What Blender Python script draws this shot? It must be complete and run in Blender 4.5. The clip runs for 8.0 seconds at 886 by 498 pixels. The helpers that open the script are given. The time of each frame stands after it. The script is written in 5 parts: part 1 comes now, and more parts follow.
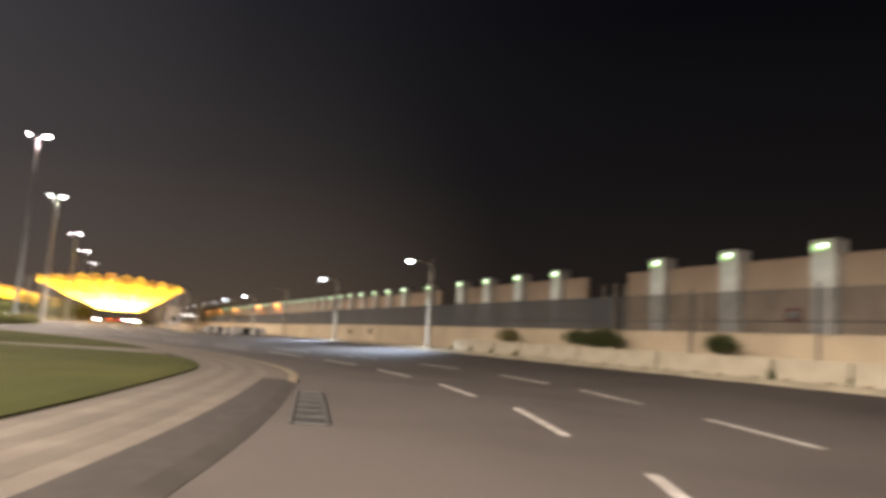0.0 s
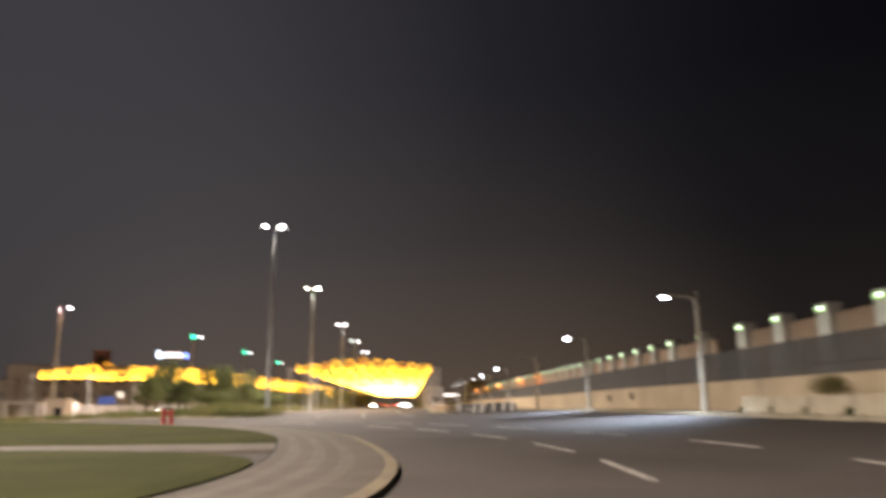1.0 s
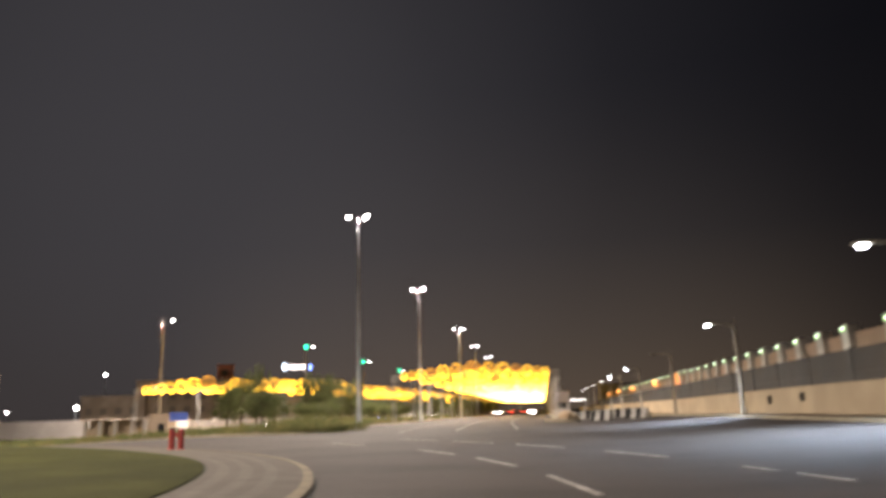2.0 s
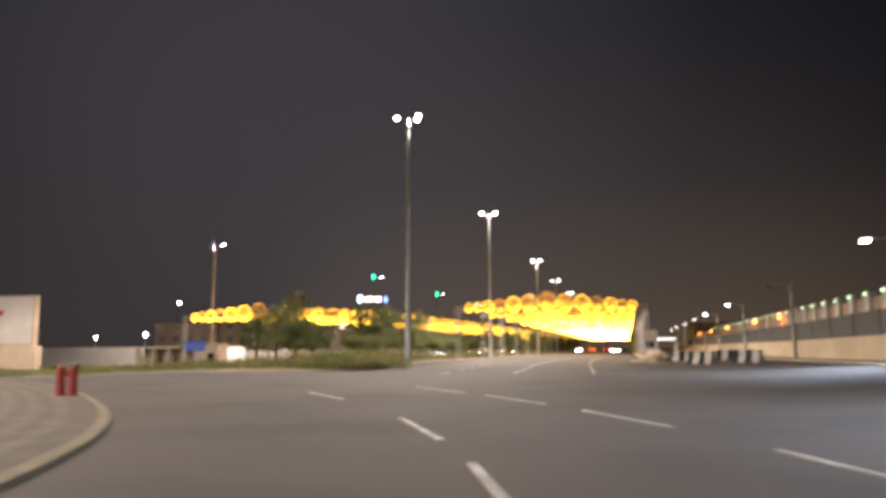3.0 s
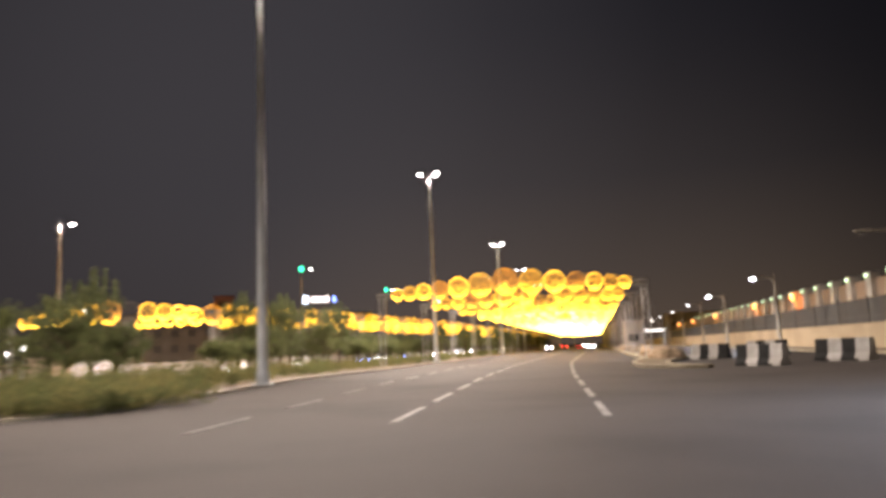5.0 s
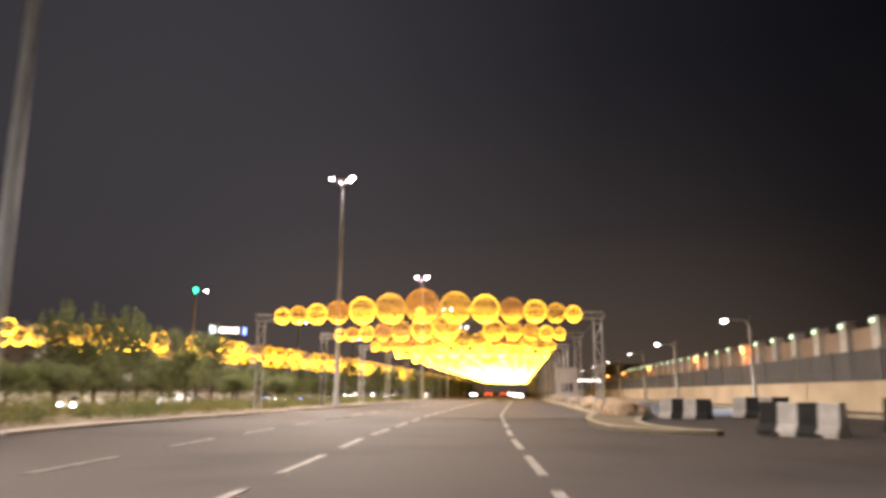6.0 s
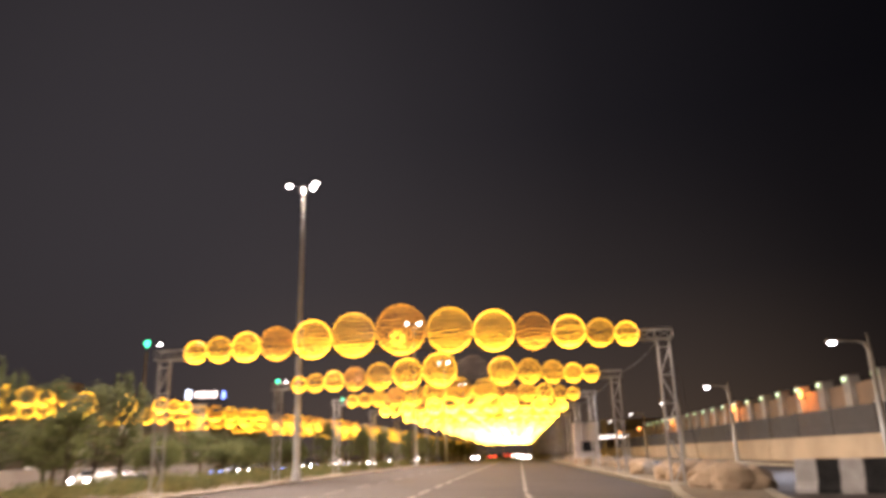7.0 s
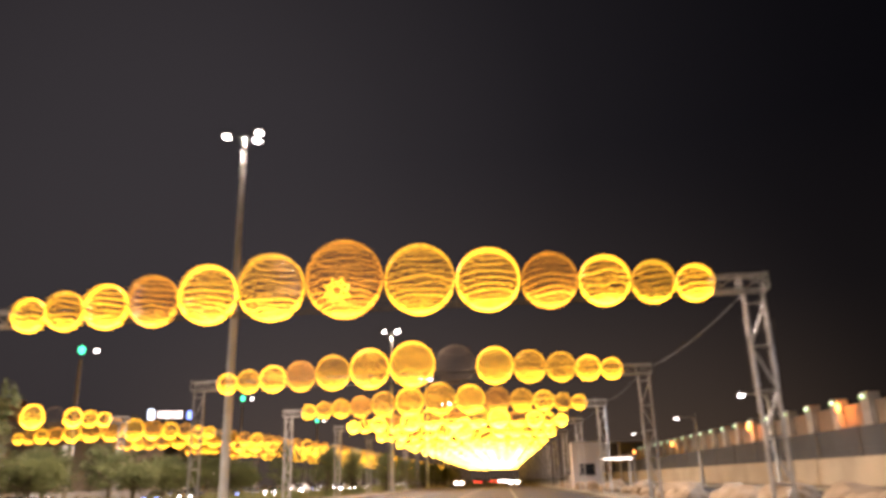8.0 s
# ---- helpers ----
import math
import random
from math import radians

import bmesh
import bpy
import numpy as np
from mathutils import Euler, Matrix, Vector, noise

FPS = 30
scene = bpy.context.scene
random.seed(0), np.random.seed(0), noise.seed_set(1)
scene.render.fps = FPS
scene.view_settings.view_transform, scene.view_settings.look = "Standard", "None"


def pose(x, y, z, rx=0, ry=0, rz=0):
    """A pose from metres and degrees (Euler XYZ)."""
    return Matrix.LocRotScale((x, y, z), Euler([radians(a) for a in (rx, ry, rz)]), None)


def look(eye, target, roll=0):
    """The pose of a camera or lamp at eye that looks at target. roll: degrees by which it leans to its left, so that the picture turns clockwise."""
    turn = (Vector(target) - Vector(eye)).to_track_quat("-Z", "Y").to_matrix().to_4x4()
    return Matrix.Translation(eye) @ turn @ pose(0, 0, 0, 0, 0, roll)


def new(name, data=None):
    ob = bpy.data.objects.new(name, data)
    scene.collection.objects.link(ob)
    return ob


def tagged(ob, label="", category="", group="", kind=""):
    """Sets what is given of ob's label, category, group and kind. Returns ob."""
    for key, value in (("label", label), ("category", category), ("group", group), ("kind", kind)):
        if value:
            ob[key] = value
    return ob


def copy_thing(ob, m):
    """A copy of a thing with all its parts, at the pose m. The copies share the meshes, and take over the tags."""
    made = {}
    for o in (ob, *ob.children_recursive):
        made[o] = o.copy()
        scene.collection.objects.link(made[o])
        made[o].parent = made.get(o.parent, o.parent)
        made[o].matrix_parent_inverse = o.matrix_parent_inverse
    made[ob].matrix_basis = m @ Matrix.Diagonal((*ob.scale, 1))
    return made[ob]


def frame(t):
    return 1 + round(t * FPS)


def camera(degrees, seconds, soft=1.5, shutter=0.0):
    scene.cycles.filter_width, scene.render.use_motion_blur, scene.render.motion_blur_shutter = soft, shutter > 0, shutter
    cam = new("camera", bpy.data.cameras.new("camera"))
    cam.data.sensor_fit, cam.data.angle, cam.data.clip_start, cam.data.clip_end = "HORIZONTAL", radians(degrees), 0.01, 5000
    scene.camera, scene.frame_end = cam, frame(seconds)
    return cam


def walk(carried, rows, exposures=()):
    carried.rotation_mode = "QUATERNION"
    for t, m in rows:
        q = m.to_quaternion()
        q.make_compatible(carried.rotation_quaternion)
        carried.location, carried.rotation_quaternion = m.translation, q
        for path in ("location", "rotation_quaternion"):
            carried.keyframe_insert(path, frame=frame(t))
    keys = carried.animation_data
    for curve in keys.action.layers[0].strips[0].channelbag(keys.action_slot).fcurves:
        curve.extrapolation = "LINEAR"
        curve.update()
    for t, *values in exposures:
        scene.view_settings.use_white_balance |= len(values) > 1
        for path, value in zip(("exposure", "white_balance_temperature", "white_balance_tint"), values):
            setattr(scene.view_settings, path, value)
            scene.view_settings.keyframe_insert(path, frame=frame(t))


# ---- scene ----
cam = camera(62.2, 8.0, soft=3.8, shutter=0.65)
PATH = [
    (0, (0.827, 0.148, 1.117), (0.82, 2.133, 1.364), 3.8),
    (0.5, (1.254, 5.108, 1.068), (0.897, 7.057, 1.335), 0.4),
    (1, (1.034, 11.101, 1.04), (0.345, 12.933, 1.453), -0.4),
    (1.5, (0.17, 16.667, 1.185), (-0.714, 18.399, 1.653), -1.2),
    (2, (-1.433, 22.365, 1.234), (-2.424, 24.047, 1.669), -1.7),
    (3.3, (-8.003, 36.8, 1.319), (-9.235, 38.357, 1.561), -0.6),
    (3.5, (-9.165, 39.009, 1.319), (-10.406, 40.56, 1.557), -1.0),
    (4, (-12.52, 44.964, 1.186), (-13.733, 46.533, 1.443), -1.0),
    (5.3, (-19.573, 59.116, 1.424), (-20.646, 60.78, 1.707), -2.4),
    (5.5, (-20.754, 61.459, 1.419), (-21.776, 63.144, 1.764), -1.5),
    (6, (-24.026, 67.69, 1.309), (-24.981, 69.405, 1.692), 0.2),
    (6.5, (-27.576, 74.565, 1.401), (-28.552, 76.253, 1.848), -1.9),
    (7, (-31.064, 81.076, 1.437), (-31.987, 82.765, 1.978), -1.6),
    (7.5, (-33.747, 86.545, 1.41), (-34.621, 88.239, 2.016), -1.7),
    (8, (-36.173, 91.315, 1.272), (-37.05, 93.008, 1.874), -1.6),
]
walk(cam, [(t, look(eye, target, roll)) for t, eye, target, roll in PATH], [(0.0, 0.42, 6500, 10), (1.0, 0.46, 6500, 10), (2.0, 0.38, 6500, 10), (3.5, 0.31, 6500, 12), (6.0, 0.32, 6500, 14), (6.5, 0.30, 6600, 12), (7.0, 0.0, 6750, 20), (7.5, -0.10, 6800, 20), (8.0, 0.0, 6850, 20)])
# == world and lights ==
W = bpy.data.worlds.new("night")
scene.world = W
W.use_nodes = True
wn, wl = W.node_tree.nodes, W.node_tree.links
wn.clear()
w_out, w_bg = wn.new("ShaderNodeOutputWorld"), wn.new("ShaderNodeBackground")
w_tc, w_sep, w_dot = wn.new("ShaderNodeTexCoord"), wn.new("ShaderNodeSeparateXYZ"), wn.new("ShaderNodeVectorMath")
w_glow, w_low, w_add = wn.new("ShaderNodeValToRGB"), wn.new("ShaderNodeValToRGB"), wn.new("ShaderNodeMix")
# sky glow, lamp haze put into its colour: stronger ahead-left, warm near the horizon
w_dot.operation = "DOT_PRODUCT"
w_dot.inputs[1].default_value = (-0.72, 0.60, 0.34)
w_glow.color_ramp.interpolation = "B_SPLINE"
for at, col in ((0.0, (0.0010, 0.0011, 0.0018)), (1.0, (0.0410, 0.0385, 0.0430)), (0.50, (0.0022, 0.0023, 0.0034)), (0.68, (0.0034, 0.0034, 0.0047)), (0.85, (0.0115, 0.0111, 0.0138)), (0.94, (0.0255, 0.0240, 0.0275))):
    e = w_glow.color_ramp.elements[0] if at == 0 else w_glow.color_ramp.elements[1] if at == 1 else w_glow.color_ramp.elements.new(at)
    e.position, e.color = at, (*col, 1)
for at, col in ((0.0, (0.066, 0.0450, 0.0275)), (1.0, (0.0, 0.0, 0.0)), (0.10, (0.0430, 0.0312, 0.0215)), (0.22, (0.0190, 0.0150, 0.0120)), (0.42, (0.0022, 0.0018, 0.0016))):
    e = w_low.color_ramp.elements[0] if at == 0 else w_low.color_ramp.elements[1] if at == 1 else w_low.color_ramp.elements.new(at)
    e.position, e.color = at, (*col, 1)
# the low glow, tinted up for lamp haze, is strongest over the lit boulevard
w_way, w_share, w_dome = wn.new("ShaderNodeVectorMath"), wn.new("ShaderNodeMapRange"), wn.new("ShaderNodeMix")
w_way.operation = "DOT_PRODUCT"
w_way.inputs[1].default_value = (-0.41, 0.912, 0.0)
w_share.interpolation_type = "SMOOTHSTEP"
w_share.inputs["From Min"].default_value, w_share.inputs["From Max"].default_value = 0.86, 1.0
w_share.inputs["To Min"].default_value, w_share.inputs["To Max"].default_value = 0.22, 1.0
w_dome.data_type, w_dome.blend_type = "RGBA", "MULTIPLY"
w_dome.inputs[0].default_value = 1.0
w_add.data_type, w_add.blend_type = "RGBA", "ADD"
w_add.inputs[0].default_value = 1.0
wl.new(w_tc.outputs["Generated"], w_sep.inputs[0])
wl.new(w_tc.outputs["Generated"], w_dot.inputs[0])
wl.new(w_dot.outputs["Value"], w_glow.inputs[0])
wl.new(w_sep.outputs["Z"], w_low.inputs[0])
wl.new(w_glow.outputs[0], w_add.inputs[6])
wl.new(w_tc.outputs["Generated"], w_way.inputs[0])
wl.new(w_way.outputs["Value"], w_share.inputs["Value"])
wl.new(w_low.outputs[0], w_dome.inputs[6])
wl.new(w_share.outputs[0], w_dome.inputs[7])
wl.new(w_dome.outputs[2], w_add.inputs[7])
wl.new(w_add.outputs[2], w_bg.inputs[0])
wl.new(w_bg.outputs[0], w_out.inputs[0])
w_bg.inputs[1].default_value = 0.92

COOL, NEUTRAL = (0.66, 0.80, 1.0), (1.0, 0.85, 0.72)


def spot(x, y, z, watts, colour, tx, ty, cone=150, size=0.25, blend=0.6):
    lamp = bpy.data.lights.new("lamp", "SPOT")
    lamp.energy, lamp.color, lamp.spot_size, lamp.spot_blend, lamp.shadow_soft_size = watts, colour, radians(cone), blend, size
    ob = new("lamp_light", lamp)
    ob.matrix_world = look((x, y, z), (tx, ty, 0.0))
    return ob


# == plan ==
# Right side: u runs along the wall from the first lit street lamp, s is the distance to the right of the lamp heads.
UX, UY, SX, SY, RX0, RY0 = -0.393, 0.920, 0.920, 0.393, -1.57, 51.15
# Main road: d runs along it from the first arch, k across it, 0 at the arch's right-hand ball.
DX, DY, KX, KY, MX0, MY0 = -0.396, 0.918, 0.925, 0.379, -38.93, 111.0
ICX, ICY = -41.1, 9.0  # centre of the roundabout
LCX, LCY, RING_A, RING_B = -43.38, 8.44, 45.43, 49.5  # lane rings round it


def smooth(a, b, v):
    v = min(1.0, max(0.0, (v - a) / (b - a)))
    return v * v * (3 - 2 * v)


def rs(u, s):
    return RX0 + UX * u + SX * s, RY0 + UY * u + SY * s


def mr(d, k):
    return MX0 + DX * d + KX * k, MY0 + DY * d + KY * k


def to_rs(x, y):
    return (x - RX0) * UX + (y - RY0) * UY, (x - RX0) * SX + (y - RY0) * SY


def left_k(d):
    """The far carriageway draws nearer to the main road as it goes on."""
    return -36.5 + 0.10 * min(d, 80.0) + 0.01 * max(0.0, d - 80.0)


def ground_z(x, y):
    """The road is banked up towards the wall and falls off towards the far carriageway."""
    u, s = to_rs(x, y)
    z = (0.42 - 0.20 * smooth(20, 70, u)) * min(1.0, max(0.0, (s + 7.0) / 8.0))
    k = (x - MX0) * 0.910 + (y - MY0) * 0.414
    d = (x - MX0) * DX + (y - MY0) * DY
    return z - 1.1 * smooth(-22, -58, k) * smooth(-75, -30, d)


# == materials ==
def material(name, base, rough=0.7, metal=0.0, other=None, scale=4.0, fine=60.0, bump=0.3, mix=0.6, dist=0.01):
    """Two scales of noise between two colours, and fine relief."""
    m = bpy.data.materials.new(name)
    m.use_nodes = True
    n, l = m.node_tree.nodes, m.node_tree.links
    b = n["Principled BSDF"]
    other = other or tuple(c * 0.72 for c in base)
    tc = n.new("ShaderNodeTexCoord")
    big, small = n.new("ShaderNodeTexNoise"), n.new("ShaderNodeTexNoise")
    big.inputs["Scale"].default_value, big.inputs["Detail"].default_value = scale, 4
    small.inputs["Scale"].default_value, small.inputs["Detail"].default_value = fine, 3
    add = n.new("ShaderNodeMath")
    add.operation = "MULTIPLY_ADD"
    add.inputs[1].default_value = 0.45
    ramp = n.new("ShaderNodeValToRGB")
    ramp.color_ramp.elements[0].position, ramp.color_ramp.elements[0].color = 0.5, (*base, 1)
    ramp.color_ramp.elements[1].position, ramp.color_ramp.elements[1].color = 0.5 + 0.5 * mix, (*other, 1)
    l.new(tc.outputs["Object"], big.inputs["Vector"])
    l.new(tc.outputs["Object"], small.inputs["Vector"])
    l.new(small.outputs["Fac"], add.inputs[0])
    l.new(big.outputs["Fac"], add.inputs[2])
    l.new(add.outputs[0], ramp.inputs[0])
    l.new(ramp.outputs[0], b.inputs["Base Color"])
    bp = n.new("ShaderNodeBump")
    bp.inputs["Strength"].default_value, bp.inputs["Distance"].default_value = bump, dist
    l.new(small.outputs["Fac"], bp.inputs["Height"])
    l.new(bp.outputs[0], b.inputs["Normal"])
    b.inputs["Roughness"].default_value, b.inputs["Metallic"].default_value = rough, metal
    b.inputs["Specular IOR Level"].default_value = 0.18 if rough >= 0.7 else 0.5
    return m


def leafy(m, share=0.5):
    """Lets part of the light through the leaves."""
    n, l = m.node_tree.nodes, m.node_tree.links
    b, out = n["Principled BSDF"], n["Material Output"]
    tl, mx = n.new("ShaderNodeBsdfTranslucent"), n.new("ShaderNodeMixShader")
    l.new(b.inputs["Base Color"].links[0].from_socket, tl.inputs["Color"])
    mx.inputs[0].default_value = share
    l.new(b.outputs[0], mx.inputs[1])
    l.new(tl.outputs[0], mx.inputs[2])
    l.new(mx.outputs[0], out.inputs["Surface"])
    return m


def glow(name, colour, strength):
    m = bpy.data.materials.new(name)
    m.use_nodes = True
    n, l = m.node_tree.nodes, m.node_tree.links
    b = n["Principled BSDF"]
    b.inputs["Base Color"].default_value = (*(0.5 * c for c in colour), 1)
    b.inputs["Emission Color"].default_value = (*colour, 1)
    b.inputs["Emission Strength"].default_value = strength
    return m


def net(name, colour, cover):
    """A woven net that lets part of the light through."""
    m = bpy.data.materials.new(name)
    m.use_nodes = True
    n, l = m.node_tree.nodes, m.node_tree.links
    b, out = n["Principled BSDF"], n["Material Output"]
    tr, mx, tc, no, mp = n.new("ShaderNodeBsdfTransparent"), n.new("ShaderNodeMixShader"), n.new("ShaderNodeTexCoord"), n.new("ShaderNodeTexNoise"), n.new("ShaderNodeMapRange")
    no.inputs["Scale"].default_value = 0.9
    mp.inputs["To Min"].default_value, mp.inputs["To Max"].default_value = cover - 0.14, cover + 0.14
    b.inputs["Base Color"].default_value, b.inputs["Roughness"].default_value = (*colour, 1), 0.9
    l.new(tc.outputs["Object"], no.inputs["Vector"])
    l.new(no.outputs["Fac"], mp.inputs["Value"])
    l.new(mp.outputs[0], mx.inputs[0])
    l.new(tr.outputs[0], mx.inputs[1])
    l.new(b.outputs[0], mx.inputs[2])
    l.new(mx.outputs[0], out.inputs["Surface"])
    return m


ASPHALT = material("asphalt", (0.037, 0.0315, 0.0295), 0.82, other=(0.056, 0.048, 0.044), scale=0.22, fine=45, bump=0.5, mix=0.5)
PAINT = material("road_paint", (0.38, 0.355, 0.335), 0.7, other=(0.20, 0.185, 0.17), scale=2.5, fine=30, mix=0.5)
PAINT_WORN = material("road_paint_worn", (0.28, 0.262, 0.245), 0.8, other=(0.14, 0.13, 0.12), scale=2.5, fine=30, mix=0.6)
GRASS = material("lawn", (0.049, 0.049, 0.014), 1.0, other=(0.031, 0.033, 0.010), scale=0.35, fine=25, bump=0.8, dist=0.03)
SOIL = material("soil", (0.20, 0.16, 0.11), 0.95, scale=0.8, fine=18, bump=0.7, dist=0.02)
GRASS.node_tree.nodes["Principled BSDF"].inputs["Specular IOR Level"].default_value = 0.07
PAVER = material("paver_light", (0.108, 0.092, 0.076), 0.8, scale=1.5, fine=30)
PAVER_D = material("paver_dark", (0.086, 0.073, 0.060), 0.8, scale=1.5, fine=30)
KERB = material("kerb_concrete", (0.34, 0.30, 0.22), 0.8, scale=1.2, fine=25)
KERB_M = material("median_kerb_pavers", (0.34, 0.305, 0.26), 0.85, other=(0.25, 0.22, 0.185), scale=1.0, fine=22)
KERB_Y = material("kerb_yellow", (0.185, 0.150, 0.098), 0.8, other=(0.125, 0.103, 0.074), scale=1.2, fine=25)
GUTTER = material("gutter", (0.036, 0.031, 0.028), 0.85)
KERB_DARK = material("kerb_dark", (0.042, 0.036, 0.032), 0.85, other=(0.030, 0.026, 0.023), scale=1.5, fine=25)
IRON_W = material("worn_iron", (0.12, 0.115, 0.11), 0.55, 0.4, scale=3, fine=40)
IRON = material("cast_iron", (0.045, 0.043, 0.041), 0.6, 0.4, scale=3, fine=40)
CONCRETE = material("barrier_concrete", (0.41, 0.365, 0.28), 0.85, other=(0.345, 0.305, 0.23), scale=0.9, fine=22)
RENDERED = material("beige_render", (0.50, 0.41, 0.29), 0.9, other=(0.40, 0.325, 0.23), scale=0.35, fine=16)
VILLA = material("villa_render", (0.60, 0.46, 0.345), 0.9, other=(0.48, 0.37, 0.275), scale=0.25, fine=14)
PILLAR = material("pillar_white", (0.86, 0.83, 0.78), 0.85, scale=0.5, fine=14)
STEEL = material("galvanised_steel", (0.42, 0.41, 0.39), 0.45, 0.6, scale=1.5, fine=40, bump=0.1)
POLE = material("painted_pole", (0.36, 0.32, 0.25), 0.55, 0.0, scale=0.8, fine=30, bump=0.1)
MASTPAINT = material("mast_grey", (0.64, 0.69, 0.74), 0.5, 0.1, scale=0.6, fine=30, bump=0.1)
FENCEPOST = material("fence_post", (0.11, 0.105, 0.10), 0.6, 0.2)
DARKMETAL = material("dark_metal", (0.045, 0.045, 0.043), 0.6, 0.3)
FENCE = net("fence_net", (0.050, 0.048, 0.044), 0.62)
FENCE_D = net("fence_net_dense", (0.058, 0.060, 0.061), 0.92)
LEAF = leafy(material("leaf", (0.158, 0.170, 0.068), 0.8, other=(0.098, 0.112, 0.046), scale=3, fine=20, bump=0.1))
LEAF_D = leafy(material("leaf_dark", (0.130, 0.146, 0.062), 0.8, other=(0.082, 0.096, 0.042), scale=3, fine=20, bump=0.1))
LEAF_Y = leafy(material("leaf_dry", (0.250, 0.225, 0.090), 0.75, other=(0.140, 0.130, 0.052), scale=3, fine=20, bump=0.1))
BARK = material("bark", (0.10, 0.075, 0.05), 0.95, scale=5, fine=40, bump=0.8)
BLACKP = material("black_paint", (0.010, 0.010, 0.010), 0.8, other=(0.02, 0.02, 0.02), scale=3)
WHITEP = material("white_paint", (0.40, 0.39, 0.38), 0.75, other=(0.30, 0.29, 0.27), scale=2.0)
REDP = material("red_plastic", (0.28, 0.032, 0.025), 0.45, other=(0.24, 0.025, 0.02), scale=3)
BLUEP = material("blue_sign", (0.06, 0.12, 0.50), 0.5)
ROCK = material("sandstone_rock", (0.36, 0.27, 0.19), 0.95, other=(0.24, 0.18, 0.12), scale=1.2, fine=14, bump=0.8, dist=0.03)
WHITEWALL = material("white_wall", (0.46, 0.43, 0.41), 0.9, other=(0.36, 0.33, 0.31), scale=0.3, fine=10)
BROWNWALL = material("brown_wall", (0.46, 0.37, 0.29), 0.9, scale=0.3, fine=10)
TANWALL = material("tan_wall", (0.42, 0.33, 0.25), 0.9, scale=0.3, fine=10)
BRICKRED = material("red_cladding", (0.78, 0.36, 0.24), 0.8)
GLASS_D = material("dark_glass", (0.02, 0.022, 0.026), 0.08, scale=1, fine=3, bump=0.0)
CARWHITE = material("car_white", (0.70, 0.70, 0.70), 0.25, scale=0.5, fine=4, bump=0.0)
CARGREY = material("car_grey", (0.10, 0.105, 0.115), 0.25, 0.3, scale=0.5, fine=4, bump=0.0)
RUBBER = material("rubber", (0.015, 0.015, 0.015), 0.85)
HEAD_COOL = glow("lamp_cool", (0.86, 0.93, 1.0), 40)
HEAD_WARM = glow("lamp_neutral", (1.0, 0.96, 0.92), 24)
HEAD_GREEN = glow("lamp_green", (0.02, 0.75, 0.36), 7.0)
PIL_GREEN = glow("pillar_lamp_green", (0.55, 0.82, 0.36), 0.9)
PIL_WHITE = glow("pillar_lamp_white", (0.80, 1.0, 0.78), 5)
ORANGE = glow("lamp_orange", (1.0, 0.36, 0.08), 8)
RED_L = glow("tail_light", (1.0, 0.05, 0.04), 12)
HEAD_DIM = glow("lamp_dim", (0.95, 0.93, 0.90), 9)
WHITE_L = glow("head_light", (0.92, 0.95, 1.0), 60)
XENON = glow("xenon_head_light", (0.16, 0.30, 1.0), 9)
CANOPY_L = glow("canopy_lamp", (1.0, 0.95, 0.9), 8)
SIGN_W = glow("sign_white", (1.0, 0.86, 0.80), 4)
SIGN_B = glow("sign_blue", (0.25, 0.38, 1.0), 3.0)
GOLD_OFF = material("led_rope_unlit", (0.15, 0.10, 0.055), 0.6)



def netting(name, colour, low, high, cover):
    """Fine LED netting on a ball: see-through, and set with more lamps towards its foot."""
    m = glow(name, colour, 1.0)
    n, l = m.node_tree.nodes, m.node_tree.links
    b, out = n["Principled BSDF"], n["Material Output"]
    tc, sep, mp, no, mul = n.new("ShaderNodeTexCoord"), n.new("ShaderNodeSeparateXYZ"), n.new("ShaderNodeMapRange"), n.new("ShaderNodeTexNoise"), n.new("ShaderNodeMath")
    tr, mx, sc = n.new("ShaderNodeBsdfTransparent"), n.new("ShaderNodeMixShader"), n.new("ShaderNodeMapping")
    mp.inputs["From Min"].default_value, mp.inputs["From Max"].default_value = 0.12, 0.75
    mp.inputs["To Min"].default_value, mp.inputs["To Max"].default_value = low, high
    sc.inputs["Scale"].default_value = (0.8, 0.8, 7.0)
    no.inputs["Scale"].default_value = 1.6
    mul.operation = "MULTIPLY"
    l.new(tc.outputs["Generated"], sep.inputs[0])
    l.new(sep.outputs["Z"], mp.inputs["Value"])
    l.new(tc.outputs["Object"], sc.inputs["Vector"])
    l.new(sc.outputs[0], no.inputs["Vector"])
    band = n.new("ShaderNodeMapRange")
    band.inputs["From Min"].default_value, band.inputs["From Max"].default_value = 0.40, 0.62
    band.inputs["To Min"].default_value, band.inputs["To Max"].default_value = 0.10, 0.95
    l.new(no.outputs["Fac"], band.inputs["Value"])
    l.new(band.outputs[0], mul.inputs[0])
    l.new(mp.outputs[0], mul.inputs[1])
    l.new(mul.outputs[0], b.inputs["Emission Strength"])
    b.inputs["Specular IOR Level"].default_value, b.inputs["Roughness"].default_value = 0.0, 1.0
    mx.inputs[0].default_value = cover
    l.new(tr.outputs[0], mx.inputs[1])
    l.new(b.outputs[0], mx.inputs[2])
    l.new(mx.outputs[0], out.inputs["Surface"])
    return m


